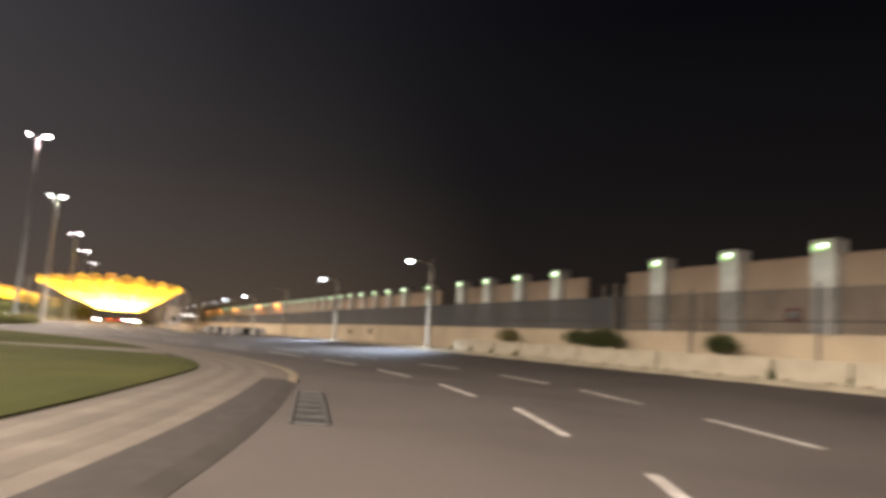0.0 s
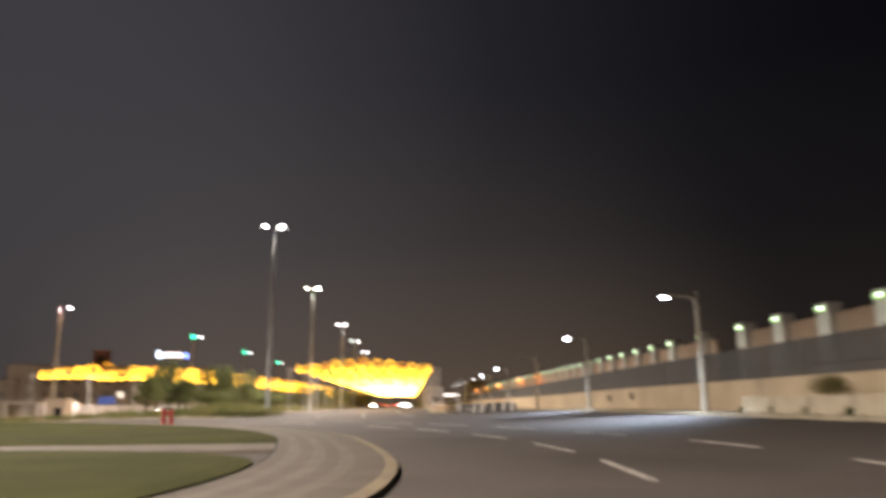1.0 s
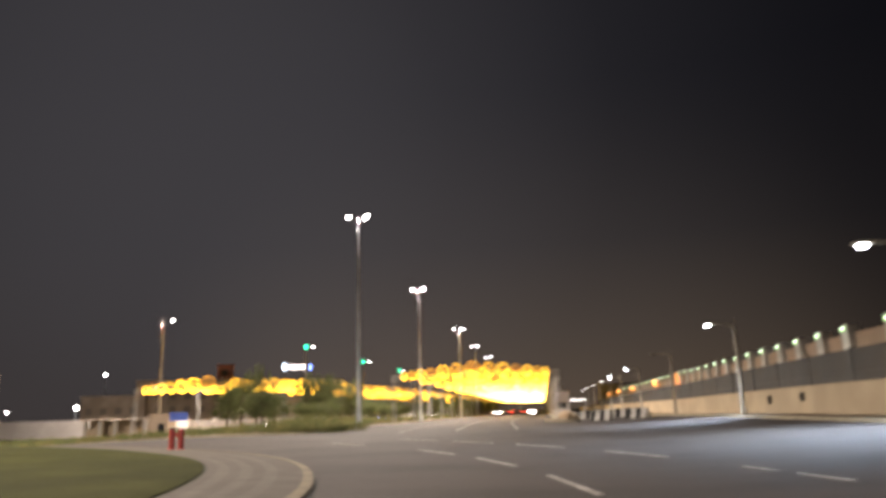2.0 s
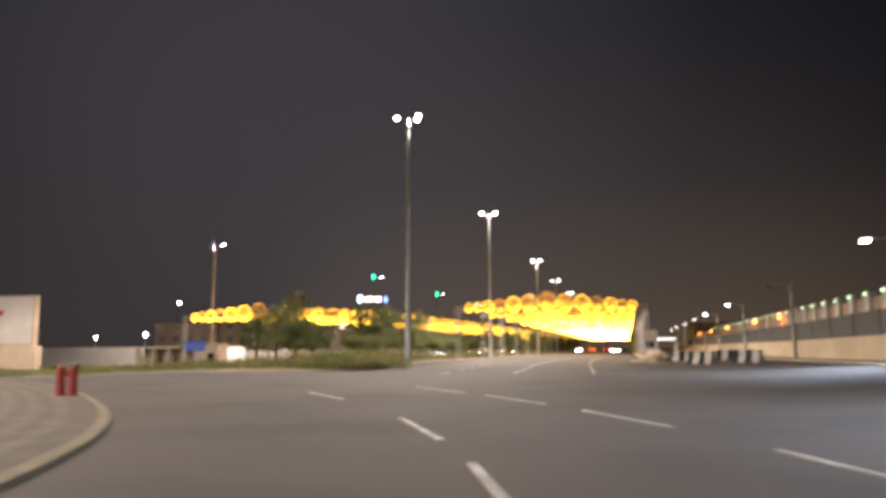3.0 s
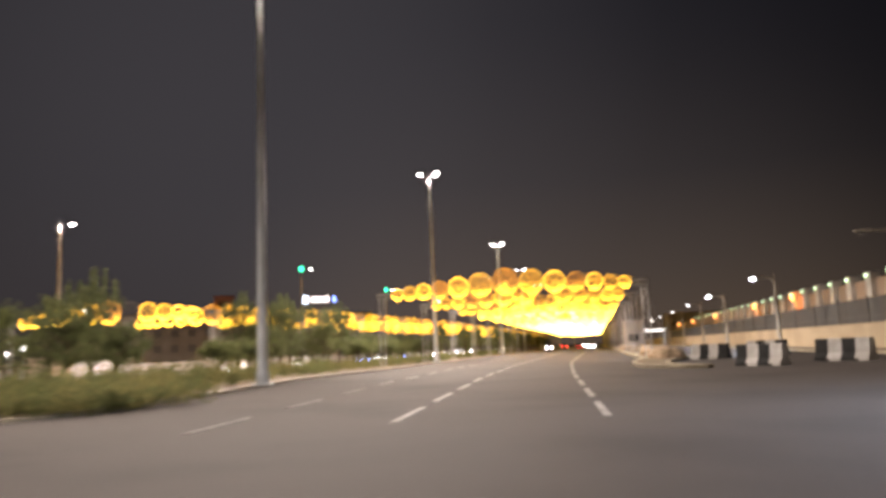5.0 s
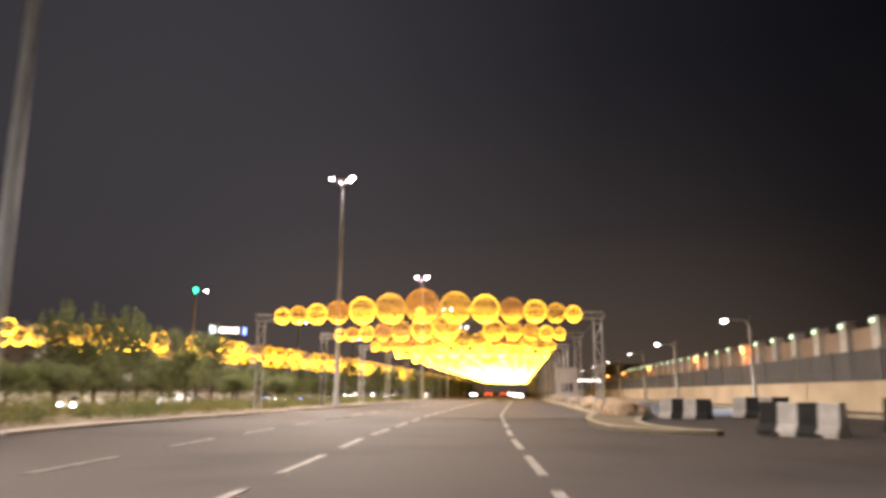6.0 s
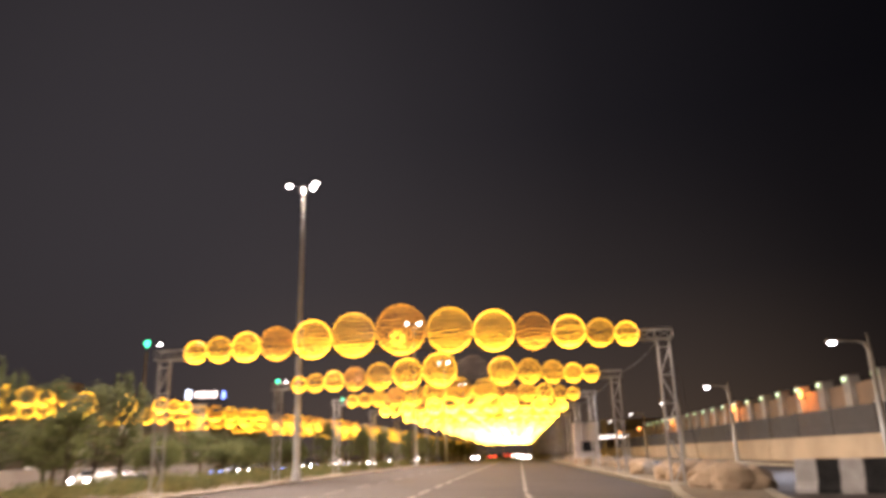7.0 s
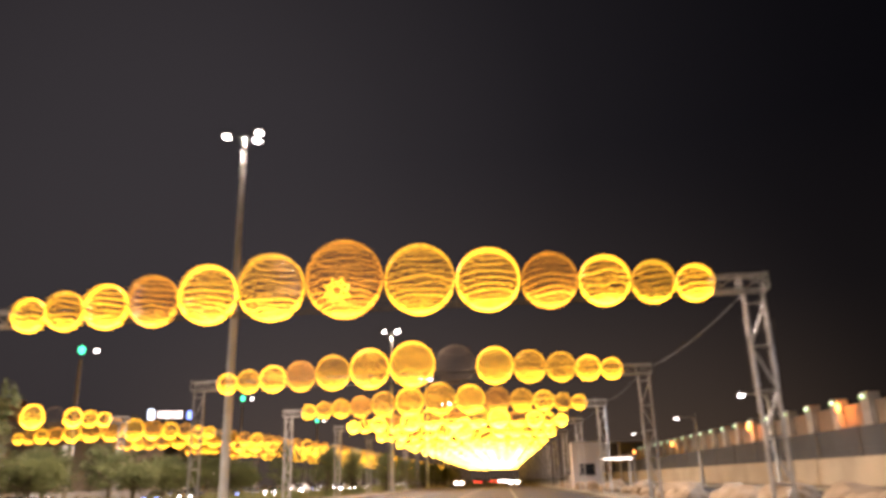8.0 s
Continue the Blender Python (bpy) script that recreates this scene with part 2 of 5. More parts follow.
NET_HI = netting("netting_bright", (1.0, 0.46, 0.035), 1.9, 0.75, 0.11)
NET_MID = netting("netting_gold", (1.0, 0.45, 0.035), 1.6, 0.60, 0.11)
NET_LO = netting("netting_amber", (1.0, 0.42, 0.04), 1.4, 0.55, 0.11)
# unlit net, given a faint glow in place of its neighbours' light
NET_OFF_GLOW = netting("netting_unlit_glow", (0.5, 0.36, 0.24), 0.14, 0.14, 0.05)


def rope_light(name, colour, foot, top):
    """LED rope that is set with more lamps towards the foot of its ball."""
    m = glow(name, colour, 1.0)
    n, l = m.node_tree.nodes, m.node_tree.links
    tc, sep, mp = n.new("ShaderNodeTexCoord"), n.new("ShaderNodeSeparateXYZ"), n.new("ShaderNodeMapRange")
    mp.interpolation_type = "SMOOTHSTEP"
    mp.inputs["From Min"].default_value, mp.inputs["From Max"].default_value = 0.08, 0.52
    mp.inputs["To Min"].default_value, mp.inputs["To Max"].default_value = foot, top
    l.new(tc.outputs["Generated"], sep.inputs[0])
    l.new(sep.outputs["Z"], mp.inputs["Value"])
    l.new(mp.outputs[0], n["Principled BSDF"].inputs["Emission Strength"])
    return m


GOLD = (1.0, 0.50, 0.028)
AMBER = (1.0, 0.43, 0.03)
ROPE_NEAR = {"H": rope_light("led_gold_bright", GOLD, 11.5, 4.5), "M": rope_light("led_gold", GOLD, 9.8, 2.1), "L": rope_light("led_amber", AMBER, 8.6, 1.15)}
ROPE_MID = {"H": rope_light("led_fine_bright", GOLD, 50.0, 22.0), "M": rope_light("led_fine_gold", GOLD, 48.0, 13.0), "L": rope_light("led_fine_amber", AMBER, 40.0, 4.5)}
ROPE_LEFT = {"H": rope_light("led_row_bright", GOLD, 20.0, 7.0), "M": rope_light("led_row_gold", GOLD, 18.0, 4.0), "L": rope_light("led_row_amber", AMBER, 15.0, 2.0)}
ROPE_FAR = {"F": rope_light("led_far_gold", (1.0, 0.58, 0.08), 48.0, 21.0), "D": rope_light("led_dim", GOLD, 9.0, 3.0)}
STAR_LIGHT = glow("led_star", GOLD, 7.0)


# == mesh helpers ==
class Geo:
    """Points and faces of one mesh."""

    def __init__(self):
        self.v, self.f = [], []

    def add(self, v, f, m=None):
        o = len(self.v)
        self.v += [tuple(m @ Vector(p)) for p in v] if m else [tuple(p) for p in v]
        self.f += [tuple(i + o for i in q) for q in f]
        return self

    def box(self, x, y, z, sx, sy, sz, c=0.0, m=None):
        """A box about (x, y, z), with its edges chamfered by c."""
        hx, hy, hz = sx / 2, sy / 2, sz / 2
        if c <= 0:
            v = [(x + a * hx, y + b * hy, z + e * hz) for a in (-1, 1) for b in (-1, 1) for e in (-1, 1)]
            return self.add(v, [(0, 1, 3, 2), (4, 6, 7, 5), (0, 4, 5, 1), (2, 3, 7, 6), (0, 2, 6, 4), (1, 5, 7, 3)], m)
        lv = []
        for e, g in ((-1, 1), (-1, 0), (1, 0), (1, 1)):
            zz, i = z + e * (hz - (0 if g else c)), c if g else 0
            ax, ay = hx - i, hy - i
            lv += [(x - ax + c, y - ay, zz), (x + ax - c, y - ay, zz), (x + ax, y - ay + c, zz), (x + ax, y + ay - c, zz), (x + ax - c, y + ay, zz), (x - ax + c, y + ay, zz), (x - ax, y + ay - c, zz), (x - ax, y - ay + c, zz)]
        f = [tuple(range(7, -1, -1)), tuple(range(24, 32))]
        f += [(r * 8 + i, r * 8 + (i + 1) % 8, r * 8 + 8 + (i + 1) % 8, r * 8 + 8 + i) for r in range(3) for i in range(8)]
        return self.add(lv, f, m)

    def tube(self, pts, radii, n=8, caps=True):
        """A tube through points, with a radius at each."""
        pts = [Vector(p) for p in pts]
        radii = radii if hasattr(radii, "__len__") else [radii] * len(pts)
        v, side = [], None
        for i, p in enumerate(pts):
            t = (pts[min(i + 1, len(pts) - 1)] - pts[max(i - 1, 0)]).normalized()
            side = (t.orthogonal() if side is None else side - side.dot(t) * t).normalized()
            up = t.cross(side)
            v += [p + radii[i] * (math.cos(a) * side + math.sin(a) * up) for a in (2 * math.pi * j / n for j in range(n))]
        f = [(i * n + j, i * n + (j + 1) % n, i * n + n + (j + 1) % n, i * n + n + j) for i in range(len(pts) - 1) for j in range(n)]
        if caps:
            f += [tuple(range(n - 1, -1, -1)), tuple(range(len(pts) * n - n, len(pts) * n))]
        return self.add(v, f)

    def hoop(self, centre, normal, r, thick, n=24, sides=3):
        """A closed ring."""
        nn = Vector(normal).normalized()
        a = nn.orthogonal().normalized()
        b = nn.cross(a)
        v = []
        for i in range(n):
            w = 2 * math.pi * i / n
            out = math.cos(w) * a + math.sin(w) * b
            v += [Vector(centre) + out * (r + thick * math.cos(q)) + nn * thick * math.sin(q) for q in (2 * math.pi * j / sides for j in range(sides))]
        f = [(i * sides + j, i * sides + (j + 1) % sides, (i + 1) % n * sides + (j + 1) % sides, (i + 1) % n * sides + j) for i in range(n) for j in range(sides)]
        return self.add(v, f)

    def rope(self, R, turns, wave, thick, n, rnd, limb, loops):
        """One wavy rope wound round a ball from its foot to its top, closer below, that ends in a few upright loops."""
        ph, k = rnd.uniform(0, 6.28), rnd.choice((3.13, 4.21, 5.17))
        heavy = [rnd.choice((0.5, 0.7, 1.0, 1.3, 1.7, 2.7)) for _ in range(turns + 2)]
        amp = [rnd.uniform(0.2, 1.0) * wave for _ in range(turns + 2)]
        pts, rad, m = [], [], turns * n
        for i in range(m + 1):
            q, w = i / m, 2 * math.pi * i / n + ph
            t = i // n
            f = (i - t * n) / n
            rad.append(thick * (heavy[t] * (1 - f) + heavy[t + 1] * f) * (1.45 if q < 0.3 else 1.0))
            la = radians(-87 + 174 * q ** 1.3) + (amp[t] * (1 - f) + amp[t + 1] * f) * math.sin(k * w) * math.sin(math.pi * q)
            pts.append((R * math.cos(w) * math.cos(la), R * math.sin(w) * math.cos(la), R * math.sin(la)))
        for i in range(1, loops * n + 1):
            w, tilt = 2 * math.pi * i / n, 0.18 * math.sin(2 * math.pi * i / n / loops)
            pts.append((R * math.sin(w), R * math.cos(w) * math.sin(tilt), R * math.cos(w) * math.cos(tilt)))
            rad.append(thick * limb)
        return self.tube(pts, rad, 3)

    def ball(self, R, n=28, m=14):
        """A closed sphere."""
        v = [(0, 0, -R)] + [(R * math.cos(a) * math.cos(w), R * math.cos(a) * math.sin(w), R * math.sin(a)) for a in (math.pi * (i / m - 0.5) for i in range(1, m)) for w in (2 * math.pi * j / n for j in range(n))] + [(0, 0, R)]
        top = len(v) - 1
        f = [(0, 1 + (j + 1) % n, 1 + j) for j in range(n)] + [(top, top - n + j, top - n + (j + 1) % n) for j in range(n)]
        f += [(1 + i * n + j, 1 + i * n + (j + 1) % n, 1 + i * n + n + (j + 1) % n, 1 + i * n + n + j) for i in range(m - 2) for j in range(n)]
        return self.add(v, f)

    def prism(self, poly, z0, z1):
        """A polygon (x, y, counter-clockwise) from z0 up to z1; z may be a function of x, y."""
        n = len(poly)
        za = [z0(x, y) if callable(z0) else z0 for x, y in poly]
        zb = [z1(x, y) if callable(z1) else z1 for x, y in poly]
        v = [(x, y, z) for (x, y), z in zip(poly, za)] + [(x, y, z) for (x, y), z in zip(poly, zb)]
        return self.add(v, [tuple(range(n - 1, -1, -1)), tuple(range(n, 2 * n))] + [(i, (i + 1) % n, n + (i + 1) % n, n + i) for i in range(n)])

    def band(self, left, right, lift0, lift1, outer=None):
        """A strip between two lines of points, from lift0 to lift1 (outer: on its right) above the ground, closed all round."""
        n = len(left)
        outer = lift1 if outer is None else outer
        v = [(x, y, ground_z(x, y) + h) for line, h in ((left, lift0), (right, lift0), (left, lift1), (right, outer)) for x, y in line]
        f = []
        for i in range(n - 1):
            a, b, c, d = i, i + 1, n + i, n + i + 1
            A, B, C, D = a + 2 * n, b + 2 * n, c + 2 * n, d + 2 * n
            f += [(A, C, D, B), (a, b, d, c), (a, A, B, b), (c, d, D, C)]
        f += [(0, n, 3 * n, 2 * n), (n - 1, 3 * n - 1, 4 * n - 1, 2 * n - 1)]
        return self.add(v, f)

    def leaves(self, centre, radii, count, size, rnd, shell=0.55, drop=0.0):
        """Small leaf quads scattered in an ellipsoid, mostly near its skin."""
        for _ in range(count):
            d = Vector((rnd.gauss(0, 1), rnd.gauss(0, 1), rnd.gauss(0, 1))).normalized()
            r = shell + (1 - shell) * rnd.random()
            p = Vector((centre[0] + d.x * radii[0] * r, centre[1] + d.y * radii[1] * r, centre[2] + d.z * radii[2] * r))
            a = Vector((rnd.gauss(0, 1), rnd.gauss(0, 1), rnd.gauss(0, 0.7) - drop)).normalized()
            b = a.orthogonal().normalized()
            s = size * (0.6 + 0.8 * rnd.random())
            self.add([p - a * s, p + b * s * 0.45, p + a * s, p - b * s * 0.45], [(0, 1, 2, 3)])
        return self

    def mesh(self, name, mat, soft=False):
        me = bpy.data.meshes.new(name)
        me.from_pydata(self.v, [], self.f)
        me.materials.append(mat)
        me.update()
        bm = bmesh.new()
        bm.from_mesh(me)
        bmesh.ops.recalc_face_normals(bm, faces=bm.faces)
        bm.to_mesh(me)
        bm.free()
        if soft:
            me.shade_smooth()
        return me


def part(name, geo, mat, parent, label="", soft=False):
    ob = new(name, geo if isinstance(geo, bpy.types.Mesh) else geo.mesh(name, mat, soft))
    ob.parent = parent
    if label:
        ob["label"] = label
    return ob


def thing(name, label, category, group="", kind="", m=None):
    ob = new(name)
    ob.empty_display_size = 0.2
    if m is not None:
        ob.matrix_world = m
    return tagged(ob, label, category, group, kind)


def whole(name, geo, mat, label, category, group="", kind="", m=None, soft=False):
    ob = new(name, geo.mesh(name, mat, soft))
    if m is not None:
        ob.matrix_world = m
    return tagged(ob, label, category, group, kind)


def spline(pts, per=6):
    """A smooth line through points."""
    out = []
    for i in range(len(pts) - 1):
        p0, p1, p2, p3 = (Vector(pts[max(0, min(len(pts) - 1, i + o))]) for o in (-1, 0, 1, 2))
        for j in range(per):
            t = j / per
            q = 0.5 * (2 * p1 + (p2 - p0) * t + (2 * p0 - 5 * p1 + 4 * p2 - p3) * t * t + (3 * p1 - p0 - 3 * p2 + p3) * t ** 3)
            out.append((q.x, q.y))
    return out + [tuple(pts[-1])]


def inset(line, dist):
    """The line moved to its left-hand side."""
    out = []
    for i, (x, y) in enumerate(line):
        a, c = line[max(0, i - 1)], line[min(len(line) - 1, i + 1)]
        L = math.hypot(c[0] - a[0], c[1] - a[1])
        out.append((x - (c[1] - a[1]) / L * dist, y + (c[0] - a[0]) / L * dist))
    return out


def bez(p, q, r, n=8):
    return [((1 - t) ** 2 * p[0] + 2 * t * (1 - t) * q[0] + t * t * r[0], (1 - t) ** 2 * p[1] + 2 * t * (1 - t) * q[1] + t * t * r[1]) for t in (i / n for i in range(n + 1))]


def line_u(u0, u1, s, step=4.0):
    n = max(1, round((u1 - u0) / step))
    return [rs(u0 + (u1 - u0) * i / n, s) for i in range(n + 1)]


def line_d(d0, d1, k, step=4.0):
    n = max(1, round((d1 - d0) / step))
    return [mr(d0 + (d1 - d0) * i / n, k) for i in range(n + 1)]


YAW_U = math.degrees(math.atan2(UY, UX))
YAW_D = math.degrees(math.atan2(DY, DX))
YAW_K = math.degrees(math.atan2(KY, KX))

# == ground and roads ==
def build_ground():
    g = Geo()
    xs = [-3500, -1500, -700, -400, -260] + [-200 + 4 * i for i in range(40)] + [-40 + 1.5 * i for i in range(47)] + [34, 38, 42, 48, 56] + [70, 90, 150, 400, 900, 3500]
    ys = [-3500, -900, -300, -100, -60] + [-40 + 4 * i for i in range(9)] + [-4 + 1.5 * i for i in range(56)] + [84 + 4 * i for i in range(50)] + [290, 320, 400, 600, 1200, 3500]
    v = [(x, y, ground_z(x, y)) for y in ys for x in xs]
    w = len(xs)
    f = [(j * w + i, j * w + i + 1, j * w + w + i + 1, j * w + w + i) for j in range(len(ys) - 1) for i in range(w - 1)]
    g.add(v, f)
    whole("ground", g, ASPHALT, "dark worn asphalt road surface under night lamps", "road", kind="structure")


build_ground()


def dash(parent, a, b, width=0.12, mat=None):
    n = Vector((b[0] - a[0], b[1] - a[1])).normalized()
    side = (-n.y * width / 2, n.x * width / 2)
    pts = [(a[0] + (b[0] - a[0]) * t, a[1] + (b[1] - a[1]) * t) for t in (0, 0.5, 1)]
    g = Geo().band([(x + side[0], y + side[1]) for x, y in pts], [(x - side[0], y - side[1]) for x, y in pts], -0.02, 0.018)
    part("lane_dash", g, mat or PAINT, parent)


def build_markings():
    for name, r, starts in (("lane_line_inner", RING_A, (-14.0, -6.0, 1.8, 9.3, 17.2, 25.0, 32.9, 40.7, 47.9, 59.6)), ("lane_line_outer", RING_B, (-13.8, -5.8, 2.2, 9.7, 16.3, 24.6, 33.5, 41.6, 48.9, 55.2, 61.0))):
        ln = thing(name, "broken white lane line painted on the roundabout asphalt", "lane line", "lane lines", "structure")
        for a in starts:
            w = r + (0.045 * max(0.0, 13.0 - a) if r == RING_A else 0.0)
            dash(ln, *[(LCX + w * math.cos(radians(q)), LCY + w * math.sin(radians(q))) for q in (a, a + math.degrees(3.5 / r))])
    # lanes of the road that leads away: start, bend, second bend, first dash, dash length, period, width
    for p0, p1, p2, t, long, period, wide in (
        ((-22.0, 66.1), (-33.2, 88.4), (-42.3, 107.5), 3.6, 3.6, 5.5, 0.16),
        ((-26.2, 65.2), (-36.9, 86.2), (-46.4, 106.6), 2.4, 3.6, 5.5, 0.16),
        ((-29.6, 63.6), (-40.1, 83.3), (-50.2, 104.8), 1.2, 3.2, 5.9, 0.15),
    ):
        ln = thing("lane_line", "broken white lane line painted on the straight road", "lane line", "lane lines", "structure")
        way = [p0, p1, p2, (p2[0] + 130 * DX, p2[1] + 130 * DY)]
        reach = [0.0]
        for p, q in zip(way, way[1:]):
            reach.append(reach[-1] + math.dist(p, q))
        while t + long < reach[-1]:
            ends = []
            for w in (t, t + long):
                j = max(n for n in range(3) if reach[n] <= w)
                f = (w - reach[j]) / (reach[j + 1] - reach[j])
                ends.append(tuple(way[j][c] + (way[j + 1][c] - way[j][c]) * f for c in (0, 1)))
            dash(ln, *ends, wide, PAINT if wide > 0.155 else PAINT_WORN)
            t += period


build_markings()


# == roundabout island ==
ISLAND = spline([(-12.0, -24.0), (-4.5, -14.0), (-1.6, -5.0), (-0.85, 2.0), (-0.92, 6.0), (-1.30, 10.0), (-1.85, 14.0), (-2.60, 18.4), (-3.80, 21.9), (-5.55, 25.3), (-7.95, 29.2), (-10.4, 32.8), (-14.2, 36.9), (-18.7, 40.3), (-24.6, 43.2), (-32.5, 46.0), (-43.0, 48.0), (-53.0, 46.5), (-63.0, 42.0), (-71.0, 34.0), (-77.0, 23.0), (-79.5, 10.0), (-77.5, -4.0), (-71.0, -16.5), (-60.5, -25.5), (-47.0, -30.0), (-33.0, -31.0), (-21.0, -28.8), (-12.3, -24.2)], 6)


def build_island():
    isl = thing("roundabout_island", "round traffic island with lawn, paved apron and yellowish kerb", "traffic island", kind="structure")
    ins = inset(ISLAND, 0.20)
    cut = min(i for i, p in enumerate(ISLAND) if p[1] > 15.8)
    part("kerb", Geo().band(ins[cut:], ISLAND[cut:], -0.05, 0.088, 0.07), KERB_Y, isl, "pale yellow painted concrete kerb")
    part("kerb", Geo().band(ins[:cut + 1], ISLAND[:cut + 1], -0.05, 0.060, 0.006), KERB_DARK, isl, "dark stretch of kerb")
    edge_a, edge_b = inset(ISLAND, 0.72), inset(ISLAND, 0.20)
    part("edging", Geo().band(edge_a[:cut + 1], edge_b[:cut + 1], -0.05, 0.076, 0.060), GUTTER, isl, "dark edging strip")
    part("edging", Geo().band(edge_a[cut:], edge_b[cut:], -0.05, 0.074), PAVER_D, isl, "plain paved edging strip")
    r, i = 0.72, 0
    while r < 2.30:
        part("paving_band", Geo().band(inset(ISLAND, r + 0.264), inset(ISLAND, r + 0.001), -0.05, 0.0785 if i % 2 else 0.077), PAVER_D if i % 2 else PAVER, isl)
        r, i = r + 0.265, i + 1
    part("apron_base", Geo().band(inset(ISLAND, 2.40), inset(ISLAND, 0.72), -0.05, 0.066), GUTTER, isl, "dark joints between the paving bands")
    # lawn in two parts with a paved path between them
    edge = sorted((math.degrees(math.atan2(y - ICY, x - ICX)), x, y) for x, y in inset(ISLAND, 2.37))
    for lo, hi, inner in ((31.0, 178.0, (-3.0, 2.2)), (-178.0, 27.2, (3.0, -2.2))):
        poly = [(x, y) for a, x, y in edge if lo <= a <= hi]
        if lo == 31.0:
            poly = [(ICX + 36.3 * math.cos(radians(lo)), ICY + 36.3 * math.sin(radians(lo)))] + poly + [(ICX + inner[0], ICY + inner[1])]
        else:
            poly = [p for p in poly if math.atan2(p[1] - ICY, p[0] - ICX) < radians(19.0)]
            corner, inward = ((ICX + r * math.cos(radians(q)), ICY + r * math.sin(radians(q))) for r, q in ((37.2, 26.6), (30.0, hi)))
            poly = poly + bez(poly[-1], corner, inward, 8)[1:] + [(ICX + inner[0], ICY + inner[1])]
        m = len(poly)
        cx, cy = sum(p[0] for p in poly) / m, sum(p[1] for p in poly) / m
        rings = [[(cx + (x - cx) * k, cy + (y - cy) * k, h) for x, y in poly] for k, h in ((1, 0.0), (1, 0.10), (0.985, 0.14), (0.9, 0.17), (0.5, 0.20))]
        v = [p for ring in rings for p in ring] + [(cx, cy, 0.22)]
        f = [(j * m + i, j * m + (i + 1) % m, j * m + m + (i + 1) % m, j * m + m + i) for j in range(4) for i in range(m)]
        f += [(4 * m + i, 4 * m + (i + 1) % m, 5 * m) for i in range(m)]
        part("lawn", Geo().add(v, f), GRASS, isl, "mown green lawn")
    p = radians(29.1)
    ca, sa = math.cos(p), math.sin(p)
    g = Geo().prism([(ICX + r * ca - o * sa, ICY + r * sa + o * ca) for r, o in ((0, -1.5), (36.6, -1.5), (36.4, 1.5), (0, 1.5))], 0.0, 0.085)
    part("footpath", g, PAVER, isl, "paved path across the lawn")


build_island()


def build_grate():
    gr = thing("drain_grate", "iron drain grate set in the asphalt beside the island kerb", "drain grate", m=pose(-1.08, 11.6, ground_z(-1.08, 11.6), 0, 0, 99.9))
    for y in (-0.23, 0.23):
        part("rail", Geo().box(0, y, 0.004, 4.8, 0.06, 0.034, 0.006), IRON, gr)
    for i in range(7):
        part("rung", Geo().box(-2.37 + 0.79 * i, 0, 0.003, 0.09, 0.40, 0.036, 0.006), IRON_W, gr, "worn paler crossbar")
    for i in range(24):
        if i % 4:
            part("bar", Geo().box(-2.37 + 0.1975 * i, 0, -0.002, 0.07, 0.40, 0.026), IRON, gr)
    # flat black sheet painted in for the shade below the bars
    part("pit_shade", Geo().box(0, 0, 0.001, 4.7, 0.42, 0.006), BLACKP, gr)


build_grate()


def build_red_barrier():
    b = thing("red_barrier", "pair of red plastic bollards on the island apron", "bollard", m=pose(-27.0, 43.6, 0.075, 0, 0, 25) @ Matrix.Scale(0.82, 4))
    for x in (-0.24, 0.24):
        part("post", Geo().tube([(x, 0, 0), (x, 0, 0.05), (x, 0, 0.07), (x, 0, 0.95), (x, 0, 1.0)], [0.19, 0.19, 0.15, 0.14, 0.09], 14), REDP, b, soft=False)
    part("crossbar", Geo().box(0, 0, 0.72, 0.34, 0.08, 0.16, 0.015), REDP, b)
    part("cap", Geo().box(0, 0, 1.02, 0.75, 0.2, 0.06, 0.02), DARKMETAL, b)


build_red_barrier()


